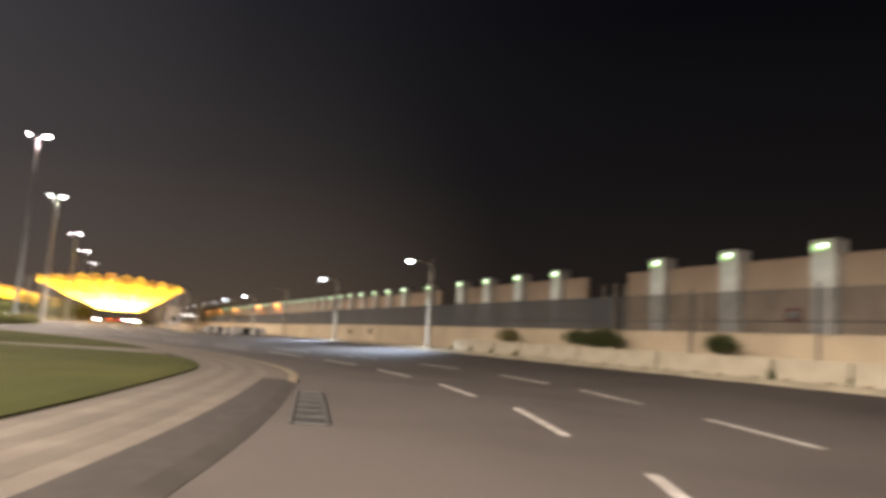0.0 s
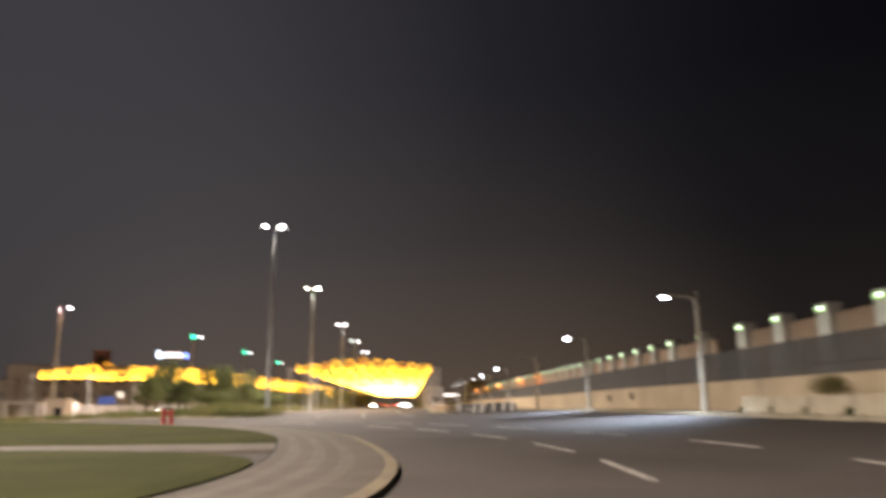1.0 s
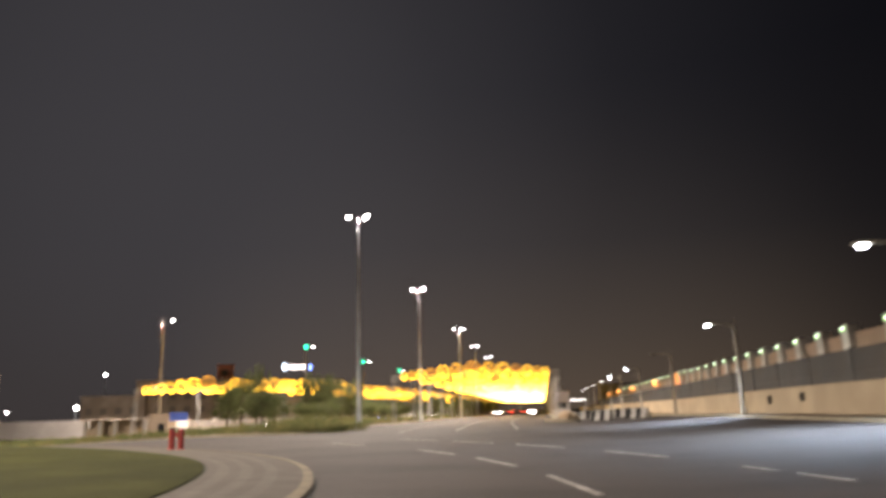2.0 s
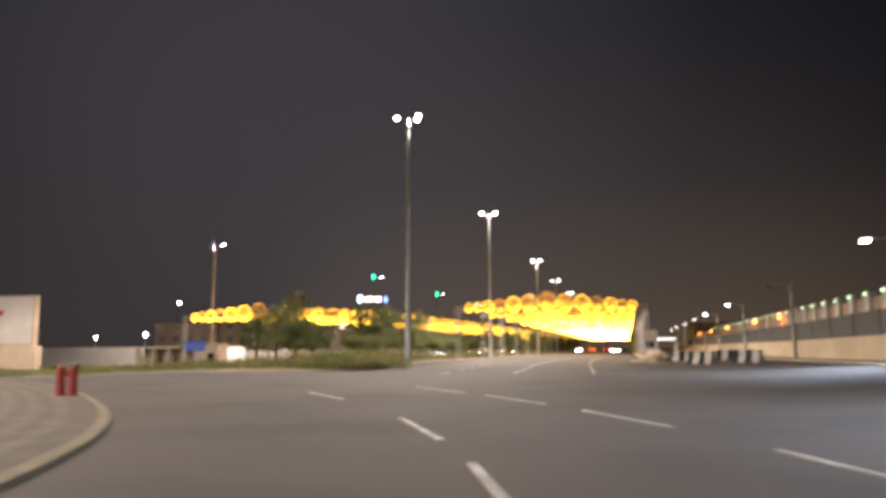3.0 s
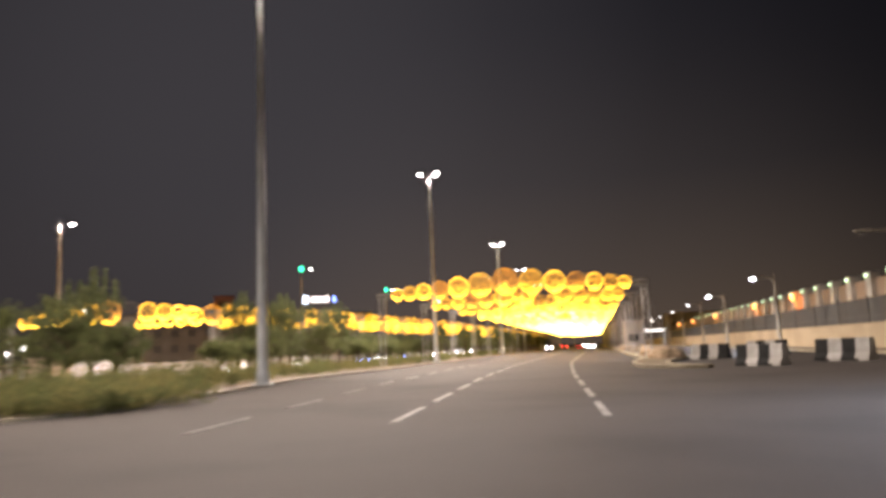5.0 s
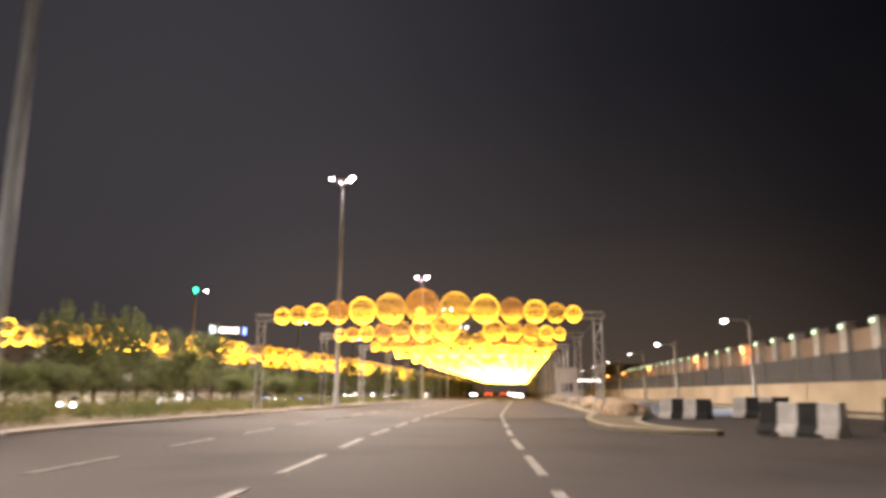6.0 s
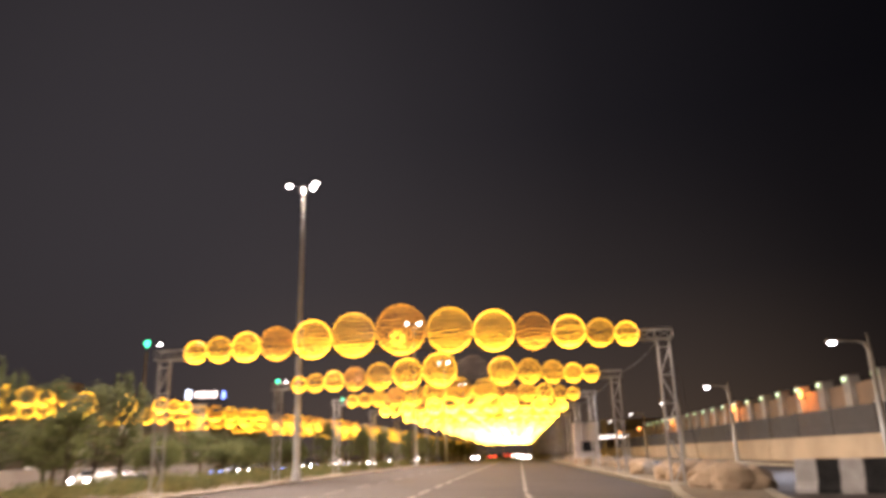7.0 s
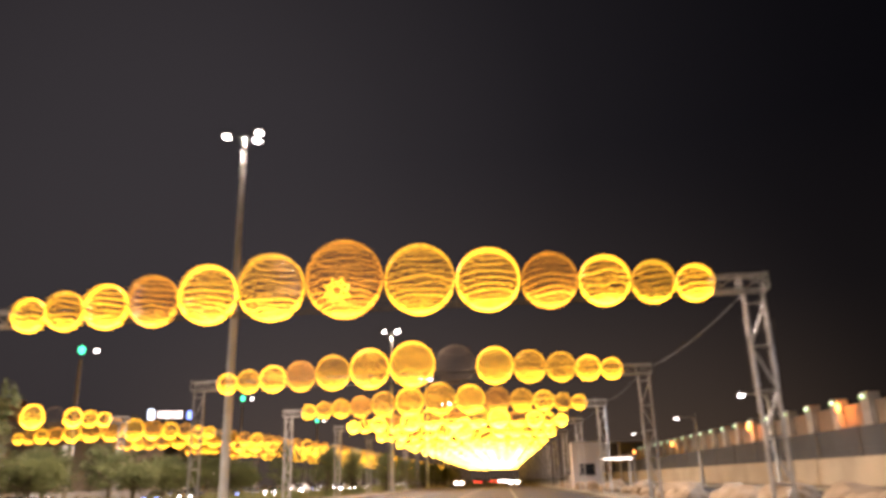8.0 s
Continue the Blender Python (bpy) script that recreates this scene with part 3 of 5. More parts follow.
# == right-hand side: kerb, barriers, wall, fence, villas ==
def build_right_side():
    k = Geo().band(line_u(-80, 330, 1.3), line_u(-80, 330, 1.0), -0.05, 0.14)
    whole("kerb", k, KERB, "pale concrete kerb along the road edge", "kerb", kind="structure")
    p = Geo().band(line_u(-80, 330, 4.62), line_u(-80, 330, 1.3), -0.05, 0.13)
    whole("pavement", p, SOIL, "dusty sand-coloured pavement beside the wall", "pavement", kind="structure")
    v = Geo().band(line_u(-80, -2.6, 4.62), line_u(-80, -2.6, 2.75), 0.10, 0.72)
    whole("verge", v, SOIL, "raised dry planting strip between barriers and wall", "verge", kind="structure")
    w = Geo().band(line_u(-80, 330, 4.86), line_u(-80, 330, 4.6), -0.1, 1.72)
    whole("wall_low", w, RENDERED, "long low beige rendered boundary wall", "wall", kind="structure")
    c = Geo().band(line_u(-80, 330, 4.90), line_u(-80, 330, 4.56), 1.72, 1.78)
    whole("trim", c, RENDERED, "thin coping along the low boundary wall", "coping", kind="structure")

    for u, z in ((29.0, 1.05), (22.2, 1.15)):
        x, y = rs(u, 4.55)
        ub = thing("utility_box", "small dark metal utility box fixed to the low wall", "utility box", "wall boxes", m=pose(x, y, ground_z(x, y) + z, 0, 0, YAW_U))
        part("case", Geo().box(0, 0, 0, 0.55, 0.12, 0.55, 0.02), DARKMETAL, ub)
        part("lid", Geo().box(0, 0.068, 0.02, 0.47, 0.02, 0.44, 0.005), GUTTER, ub)
    fence = thing("fence", "tall dark net fence on posts above the low wall", "fence", kind="structure")
    post = Geo().tube([(0, 0, -1.1), (0, 0, 1.85), (0, 0, 1.92)], [0.05, 0.05, 0.025], 8).mesh("post", FENCEPOST)
    u = -79.9
    while u < 200:
        x, y = rs(u, 4.49 if u < -18 else 4.96)
        o = part("post", post, FENCEPOST, fence)
        o.location = (x, y, ground_z(x, y) + 1.72)
        a, b = rs(u + 0.03, 4.98), rs(u + 6.30, 4.98)
        za, zb = ground_z(*a) + 1.74, ground_z(*b) + 1.74
        g = Geo().add([(a[0], a[1], za), (b[0], b[1], zb), (b[0], b[1], zb + 1.75), (a[0], a[1], za + 1.75), (a[0] + .02, a[1] + .01, za), (b[0] + .02, b[1] + .01, zb), (b[0] + .02, b[1] + .01, zb + 1.75), (a[0] + .02, a[1] + .01, za + 1.75)], [(0, 1, 2, 3)])
        part("net_panel", g, FENCE if u < -18 else FENCE_D, fence)
        part("rail", Geo().tube([(a[0], a[1], za + 0.52), (b[0], b[1], zb + 0.52)], 0.022, 6), DARKMETAL, fence)
        u += 6.33
    return fence


build_right_side()


def concrete_block():
    """A low road barrier, one cast block with sloped foot."""
    ob = thing("concrete_barrier", "weathered pale concrete road barrier block on the pavement", "road barrier", "row of concrete barriers")
    prof = [(-0.24, 0), (0.24, 0), (0.24, 0.10), (0.20, 0.20), (0.165, 0.68), (0.13, 0.72), (-0.13, 0.72), (-0.165, 0.68), (-0.20, 0.20), (-0.24, 0.10)]
    L = 1.38
    n = len(prof)
    v = [(x, y, z) for x in (-L, -L + 0.02, L - 0.02, L) for y, z in (prof if abs(x) < L else [(a * 0.93, b * 0.985) for a, b in prof])]
    f = [(j * n + i, j * n + (i + 1) % n, j * n + n + (i + 1) % n, j * n + n + i) for j in range(3) for i in range(n)]
    f += [tuple(range(n - 1, -1, -1)), tuple(range(3 * n, 4 * n))]
    part("block", Geo().add(v, f), CONCRETE, ob)
    for x in (-0.8, 0.8):
        part("lifting_slot", Geo().box(x, 0.215, 0.045, 0.26, 0.07, 0.07, 0.01), SOIL, ob, "dusty slot in the barrier's foot")
    return ob


def build_blocks():
    first = concrete_block()
    rnd = random.Random(4)
    i = 0
    u = -1.9 - 2.9
    while u > -70:
        x, y = rs(u + 0.05 * rnd.uniform(-1, 1), 2.35 + 0.05 * rnd.uniform(-1, 1))
        m = pose(x, y, ground_z(x, y) + 0.125, 0, 0, YAW_U + rnd.uniform(-1.2, 1.2))
        if i == 0:
            first.matrix_world = m
        else:
            copy_thing(first, m)
        u -= 2.9
        i += 1


build_blocks()


def shrub(name, label, x, y, z, rx, ry, rz, count, leaf, mat, yaw, seed, group=""):
    rnd = random.Random(seed)
    ob = thing(name, label, "shrub", group, m=pose(x, y, z, 0, 0, yaw))
    st = Geo()
    for _ in range(7):
        a = rnd.uniform(0, 6.28)
        st.tube([(0.05 * math.cos(a), 0.05 * math.sin(a), -0.05), (rx * 0.5 * math.cos(a), ry * 0.5 * math.sin(a), rz * 1.1)], [0.025, 0.008], 5)
    part("stems", st, BARK, ob)
    g = Geo()
    for _ in range(9):
        c = (rnd.uniform(-0.55, 0.55) * rx, rnd.uniform(-0.55, 0.55) * ry, rz * rnd.uniform(0.7, 1.25))
        g.leaves(c, (rx * 0.5, ry * 0.55, rz * 0.6), count // 9, leaf, rnd, 0.3)
    part("foliage", g, mat, ob)
    return ob


def build_verge_plants():
    for u, rx, rz, mat, name, label, cnt in ((-8.25, 1.85, 0.62, LEAF_Y, "shrub", "sparse grey-green shrub on the raised verge", 1500), (-16.9, 2.65, 0.66, LEAF_D, "clipped_hedge", "dense clipped green hedge bush behind concrete barriers", 6000), (-25.65, 1.35, 0.62, LEAF_D, "shrub", "rounded dark green bush behind concrete barriers", 2600), (-37.5, 1.1, 0.50, LEAF_D, "shrub", "rounded dark green bush behind concrete barriers", 1100)):
        x, y = rs(u, 3.7)
        shrub(name, label, x, y, ground_z(x, y) + 0.70, rx, 0.55, rz, cnt, 0.05, mat, YAW_U, int(-u * 10), "verge shrubs")
    rnd = random.Random(12)
    g = Geo()
    for _ in range(75):
        u = rnd.uniform(-60, -3)
        x, y = rs(u, rnd.uniform(2.9, 3.6))
        g.leaves((x, y, ground_z(x, y) + 0.76), (0.45, 0.35, 0.10), 46, 0.045, rnd, 0.1)
    for _ in range(16):
        i = rnd.randint(0, 15)
        x, y = rs(-3.35 - 2.9 * i + rnd.uniform(-0.1, 0.1), 2.06)
        g.leaves((x, y, ground_z(x, y) + 0.25), (0.16, 0.12, 0.22), 60, 0.05, rnd, 0.1)
    whole("ground_plants", g, LEAF_D, "low weeds creeping along the barriers and verge", "weeds", kind="stuff")


build_verge_plants()


def build_villas():
    wall_z = 6.55

    def stretch(name, u0, u1):
        g = Geo()
        a, b = rs(u0, 14.0), rs(u1, 14.0)
        g.prism([a, b, rs(u1, 14.35), rs(u0, 14.35)][::-1], -0.5, wall_z)
        whole(name, g, VILLA, "tall pinkish beige rendered compound wall at night", "wall", kind="structure")
        g = Geo().prism([rs(u0, 13.95), rs(u1, 13.95), rs(u1, 14.40), rs(u0, 14.40)][::-1], wall_z, wall_z + 0.08)
        whole("trim", g, VILLA, "flat coping on the compound wall", "coping", kind="structure")

    stretch("wall_compound_1", -75.0, -6.0)
    stretch("wall_compound_2", -1.0, 23.0)
    stretch("wall_compound_3", 27.3, 290.0)
    first = thing("gate_pillar", "white square wall pillar with a green uplight on top", "pillar", "compound wall pillars")
    part("shaft", Geo().box(0, 0, 3.2, 1.45, 1.0, 7.4, 0.03), PILLAR, first)
    part("cap", Geo().box(0, 0, 6.98, 1.50, 1.06, 0.12, 0.03), PILLAR, first)
    lampo = part("lamp", Geo().box(0.12, 0.58, 6.66, 0.95, 0.14, 0.32, 0.05), PIL_GREEN, first, "green lit lamp housing")
    part("bulb", Geo().box(-0.12, 0.67, 6.71, 0.42, 0.06, 0.13, 0.02), PIL_WHITE, lampo, "white bulb strip")
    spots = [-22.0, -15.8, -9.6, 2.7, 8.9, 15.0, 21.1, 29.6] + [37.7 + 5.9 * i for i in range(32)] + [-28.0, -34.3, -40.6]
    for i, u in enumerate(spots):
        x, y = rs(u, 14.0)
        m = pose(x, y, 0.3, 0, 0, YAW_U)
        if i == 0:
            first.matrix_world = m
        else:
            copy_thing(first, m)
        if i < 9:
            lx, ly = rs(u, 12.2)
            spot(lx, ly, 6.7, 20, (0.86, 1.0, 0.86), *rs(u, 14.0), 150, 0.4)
    # gate posts in the opening
    for u in (-1.5, -3.0, -4.2):
        x, y = rs(u, 15.2)
        whole("gate_post", Geo().tube([(0, 0, 0), (0, 0, 5.9)], 0.16, 10), POLE, "slim grey gate post in the wall opening", "post", "gate posts", m=pose(x, y, 0.2))
    x, y = rs(-19.9, 13.93)
    sg = thing("wall_sign", "small pinkish red notice board fixed on the compound wall", "sign", m=pose(x, y, 3.62, 0, 0, YAW_U))
    part("board", Geo().box(0, 0, 0, 1.05, 0.05, 0.72, 0.01), REDP, sg)
    part("panel", Geo().box(0, 0.032, 0.02, 0.80, 0.02, 0.42, 0.004), WHITEP, sg, "pale panel with faded marks")
    # orange wall lamps farther on
    for u, z in ((118.4, 6.5), (143.4, 6.5), (186.0, 6.4), (226.0, 6.4), (262.0, 6.4)):
        x, y = rs(u, 13.5)
        lm = thing("wall_lantern", "glowing orange lantern fixed to a white wall pillar", "lantern", "orange lanterns", m=pose(x, y, z, 0, 0, YAW_U))
        part("bracket", Geo().tube([(0, -0.1, -0.5), (0, 0.3, -0.35), (0, 0.45, -0.2)], 0.05, 6), DARKMETAL, lm)
        part("globe", Geo().tube([(0, 0.45, -0.42), (0, 0.45, -0.3), (0, 0.45, 0.2), (0, 0.45, 0.35)], [0.07, 0.18, 0.20, 0.07], 12), ORANGE, lm, "lit orange glass globe")
        if u > 200:
            continue
        lamp = bpy.data.lights.new("lamp", "POINT")
        lamp.energy, lamp.color, lamp.shadow_soft_size = 230, (1.0, 0.26, 0.04), 0.3
        new("lamp_light", lamp).location = (*rs(u, 12.9), z - 0.3)


build_villas()


# == lamps ==
def street_lamp(lit=True, lens=None):
    ob = thing("street_lamp", "cream painted street lamp with one curved arm, %s" % ("lit cool white" if lit else "unlit"), "street lamp", "roadside street lamps")
    part("pole", Geo().tube([(0, 0, 0), (0, 0, 0.5), (0, 0, 0.52), (0, 0, 5.35), (0, 0, 5.42)], [0.18, 0.18, 0.145, 0.125, 0.11], 14), POLE, ob)
    part("base_plate", Geo().box(0, 0, 0.02, 0.5, 0.5, 0.05, 0.01), POLE, ob)
    part("arm", Geo().tube([(0, 0, 5.35), (-0.03, 0, 5.55), (-0.14, 0, 5.75), (-0.32, 0, 5.88), (-0.6, 0, 5.94), (-1.3, 0, 5.96)], [0.12, 0.115, 0.10, 0.08, 0.06, 0.05], 10), POLE, ob)
    part("finial", Geo().tube([(0, 0, 5.4), (0, 0, 5.9), (0, 0, 6.25)], [0.06, 0.045, 0.03], 8), POLE, ob)
    head = part("head", Geo().box(-1.60, 0, 5.97, 0.80, 0.30, 0.12, 0.04), POLE, ob)
    part("lens", Geo().box(-1.70, 0, 5.87, 0.38, 0.25, 0.13, 0.06), (lens or HEAD_COOL) if lit else GLASS_D, head, "bright lamp lens" if lit else "dark lamp lens")
    return ob


def build_street_lamps():
    lit, dark, dim = street_lamp(True), street_lamp(False), street_lamp(True, HEAD_DIM)
    used = set()
    for u, on, watts in ((-0.2, 1, 12600), (24.6, 1, 11800), (50.3, 0, 0), (76.6, 1, 10000), (102.0, 1, 10000), (121.7, 1, 8000), (146.0, 1, 0), (171.0, 1, 0), (196, 1, 0)):
        x, y = rs(u, 1.62)
        src = (dim if u > 110 else lit) if on else dark
        m = pose(x, y, ground_z(x, y) + 0.12, 0, 0, YAW_U - 90)
        if src in used:
            copy_thing(src, m)
        else:
            src.matrix_world = m
            used.add(src)
        if watts:
            hx, hy = rs(u, -0.3)
            tx, ty = rs(u, -3.5)
            spot(hx, hy, ground_z(x, y) + 5.78, watts, COOL, tx, ty, 136, 0.2, 1.0)


build_street_lamps()


def mast(heads, height, green=False):
    kind = "tall grey lamp mast with a cluster of white floodlights" if not green else "tall pale lamp pole with one white and one green lamp"
    ob = thing("lamp_mast" if not green else "lamp_pole", kind, "lamp mast" if not green else "street lamp", "tall lamp masts" if not green else "far side lamp poles")
    r = 0.24 if not green else 0.26
    top = height - 0.35
    part("pole", Geo().tube([(0, 0, 0), (0, 0, 0.6), (0, 0, 0.62), (0, 0, height * 0.5), (0, 0, height - 0.95), (0, 0, height - 0.90)], [r * 1.25, r * 1.25, r, r * 0.82, r * 0.62, 0.055], 14), MASTPAINT if not green else POLE, ob)
    part("base_plate", Geo().box(0, 0, 0.03, 0.8, 0.8, 0.08, 0.01), MASTPAINT, ob)
    # this cap is added: a disc that keeps lamplight off the pole
    part("cap", Geo().tube([(0, 0, top - 0.32), (0, 0, top - 0.29), (0, 0, top - 0.25)], [0.13, 0.13, 0.05], 12), DARKMETAL, ob)
    part("spigot", Geo().tube([(0, 0, height - 0.93), (0, 0, top), (0, 0, height - 0.1)], [0.03, 0.02, 0.012], 8), DARKMETAL, ob)
    for dx, dy, col in heads:
        part("bracket", Geo().tube([(0, 0, height - 0.13), (dx * 0.3, dy * 0.3, height - 0.08), (dx * 0.8, dy * 0.8, height + 0.03)], 0.022, 6), DARKMETAL, ob)
        h = part("floodlight", Geo().box(dx, dy, height + 0.08, 0.60, 0.50, 0.14, 0.04), DARKMETAL, ob)
        part("lens", Geo().box(dx, dy, height - 0.07, 0.42, 0.38, 0.16, 0.07), col, h, "lit lamp lens")
    return ob


def build_masts():
    m1 = mast(((-1.02, 0, HEAD_WARM), (0.62, 0.50, HEAD_WARM), (0.92, -0.45, HEAD_WARM)), 20.6)
    # the last mast, behind the start, is unseen and added for its light
    spots = [(-44.85, 79.5), (-64.0, 120.4), (-87.6, 174.8), (-107.5, 220.0), (-127.0, 266.0), (-35.0, 36.0), (-12.0, -7.0)]
    for i, (x, y) in enumerate(spots):
        m = pose(x, y, ground_z(x, y) + 0.1, 0, 0, 30)
        if i == 0:
            m1.matrix_world = m
        else:
            copy_thing(m1, m)
    for (x, y), w in zip(spots, (51000, 104000, 100000, 0, 0, 54000, 134000)):
        if w:
            spot(x, y, ground_z(x, y) + 20.5, w, NEUTRAL, x + 0.01, y - 0.01, 170, 0.2)
    l1 = mast(((1.25, 0, HEAD_WARM),), 16.9, True)
    l2 = mast(((1.55, 0, HEAD_WARM),), 16.7, True)
    part("beacon", Geo().tube([(0, 0, 16.3), (0, 0, 16.6), (0, 0, 17.0), (0, 0, 17.1)], [0.05, 0.30, 0.30, 0.12], 10), HEAD_GREEN, l2, "green lit lamp on the pole top")
    # the last pole is unseen, added to brighten the hoarding and white wall
    for i, (x, y) in enumerate(((-92.7, 94.8), (-107.3, 143.1), (-127.0, 189.6), (-147.0, 237.0), (-82.0, 52.5))):
        m = pose(x, y, ground_z(x, y), 0, 0, 35)
        if i == 0:
            l1.matrix_world = m
        elif i == 1:
            l2.matrix_world = m
        else:
            copy_thing(l2 if y > 100 else l1, m)
    for x, y, w in ((-92.7, 94.8, 78000), (-107.3, 143.1, 32000), (-82.0, 52.5, 72000)):
        spot(x, y, ground_z(x, y) + 16.7, w, NEUTRAL, x + 0.01, y - 0.01, 170, 0.2)


build_masts()


# == light arches over both carriageways ==
SIZES = [1.03 * d for d in (0.92, 1.06, 1.20, 1.38, 1.58, 1.80, 2.06, 1.84, 1.64, 1.44, 1.28, 1.08, 0.92)]


def ball_mesh(dia, detail, seed, limb):
    """A cage of LED ropes: wavy level rings, closer together below, and the hoops that carry them."""
    rnd = random.Random(seed)
    g = Geo()
    R = dia / 2
    per, n, wire = ((4.2, 12, 0.0105), (6.0, 20, 0.0062), (9.5, 44, 0.0056))[detail]
    g.rope(R, max(5, round(per * dia)), 0.055, wire, n, rnd, limb, 3 if detail else 1)
    return g


def star_mesh():
    """A flat eight-pointed star of LED rope."""
    pts = [((0.36 if i % 2 else 0.21) * math.cos(math.pi * i / 8), 0, (0.36 if i % 2 else 0.21) * math.sin(math.pi * i / 8)) for i in range(17)]
    g = Geo().tube(pts, 0.020, 5)
    g.hoop((0, 0, 0), (0, 1, 0), 0.15, 0.016, 16, 4)
    return g


def lattice(a, b, w, h, bay):
    """A square lattice between a and b along x: the lines of its four chords, and of its rungs and diagonals."""
    a, b = Vector(a), Vector(b)
    t = (b - a).normalized()
    side = Vector((0, 1, 0))
    up = t.cross(side)
    corners = [side * (sy * w / 2) + up * (sz * h / 2) for sy, sz in ((-1, -1), (1, -1), (1, 1), (-1, 1))]
    chords, web = [(a + c, b + c) for c in corners], []
    n = max(1, round((b - a).length / bay))
    for i in range(n + 1):
        p = a + (b - a) * i / n
        for j in range(4):
            web.append((p + corners[j], p + corners[(j + 1) % 4]))
            if i < n:
                q = a + (b - a) * (i + 1) / n
                first, second = (j, (j + 1) % 4) if i % 2 else ((j + 1) % 4, j)
                web.append((p + corners[first], q + corners[second]))
    return chords, web


def bars(name, lines, radius, mat, parent, each, label=""):
    """Steel bars between pairs of points: each a part of its own, or joined where they are far off."""
    if each:
        for line in lines:
            part(name, Geo().tube(line, radius, 6), mat, parent, label)
    else:
        g = Geo()
        for line in lines:
            g.tube(line, radius, 5)
        part(name, g, mat, parent, label)["kind"] = "stuff"


def light_arch(detail, seed, levels, ropes, star=False):
    ob = thing("light_arch", "steel lattice arch over the road carrying thirteen glowing golden balls", "light arch", "festive light arches")
    span = sum(SIZES)
    scale = 18.5 / (span - SIZES[0] / 2 - SIZES[-1] / 2)
    chords, web = lattice((-18.95, 0, 5.98), (0.40, 0, 5.98), 0.40, 0.40, 0.75)
    bars("beam_chord", chords, 0.020, DARKMETAL, ob, detail > 0, "dark slim beam chord behind the balls")
    bars("beam_web", web, 0.010, DARKMETAL, ob, False, "dark thin lattice web of the beam")
    for a, b in ((-20.25, -18.95), (0.40, 1.78)):
        chords, web = lattice((a, 0, 5.98), (b, 0, 5.98), 0.40, 0.42, 0.72)
        bars("beam_end_chord", chords, 0.034, STEEL, ob, detail > 0)
        bars("beam_end_strut", web, 0.018, STEEL, ob, detail > 1)
    for x in (1.42, -19.89):
        bars("leg_post", [((x + o, 0, -1.0), (x + o, 0, 5.75)) for o in (-0.24, 0.24)], 0.055, STEEL, ob, detail > 0)
        levels_z = [-0.15 + 1.12 * i for i in range(6)]
        bars("leg_rung", [((x - 0.24, 0, z), (x + 0.24, 0, z)) for z in levels_z], 0.035, STEEL, ob, detail > 0)
        bars("leg_brace", [((x - 0.24 * (-1) ** i, 0, z), (x + 0.24 * (-1) ** i, 0, z + 1.12)) for i, z in enumerate(levels_z[:5])], 0.033, STEEL, ob, detail > 0)
        part("foot", Geo().box(x, 0, -0.45, 1.1, 1.0, 1.3, 0.02), CONCRETE, ob, "concrete footing")
    x = 0.0
    nets = {"H": NET_HI, "M": NET_MID, "L": NET_LO, "O": NET_OFF_GLOW}
    balls = {"O": GOLD_OFF, **ropes}
    for i, d in enumerate(SIZES[::-1]):
        if i:
            x -= (SIZES[::-1][i - 1] + d) / 2 * scale
        lev = levels[::-1][i]
        me = ball_cache.get((d, detail, lev, i % 3, ropes is ROPE_LEFT))
        if me is None:
            me = ball_mesh(d, detail, seed + i, {"H": 3.2, "M": 2.1}.get(lev, 1.3)).mesh("ball", balls[lev])
            ball_cache[(d, detail, lev, i % 3, ropes is ROPE_LEFT)] = me
        o = part("ball", me, balls[lev], ob, "unlit wire ball" if lev == "O" else "")
        o.location = (x, 0, 5.60 + d / 2)
        if detail == 2:
            sk = ball_cache.get((d, detail, lev))
            if sk is None:
                sk = Geo().ball(d / 2 * 0.965, 28, 14).mesh("netting", nets[lev], True)
                ball_cache[(d, detail, lev)] = sk
            part("netting", sk, nets[lev], o, "glowing see-through netting")
        if detail == 2 and star and i == 6:
            st = part("star_motif", star_mesh(), STAR_LIGHT, o, "small lit star of rope light")
            st.location = (-0.05, -0.62, -0.48)
    return ob


ball_cache = {}


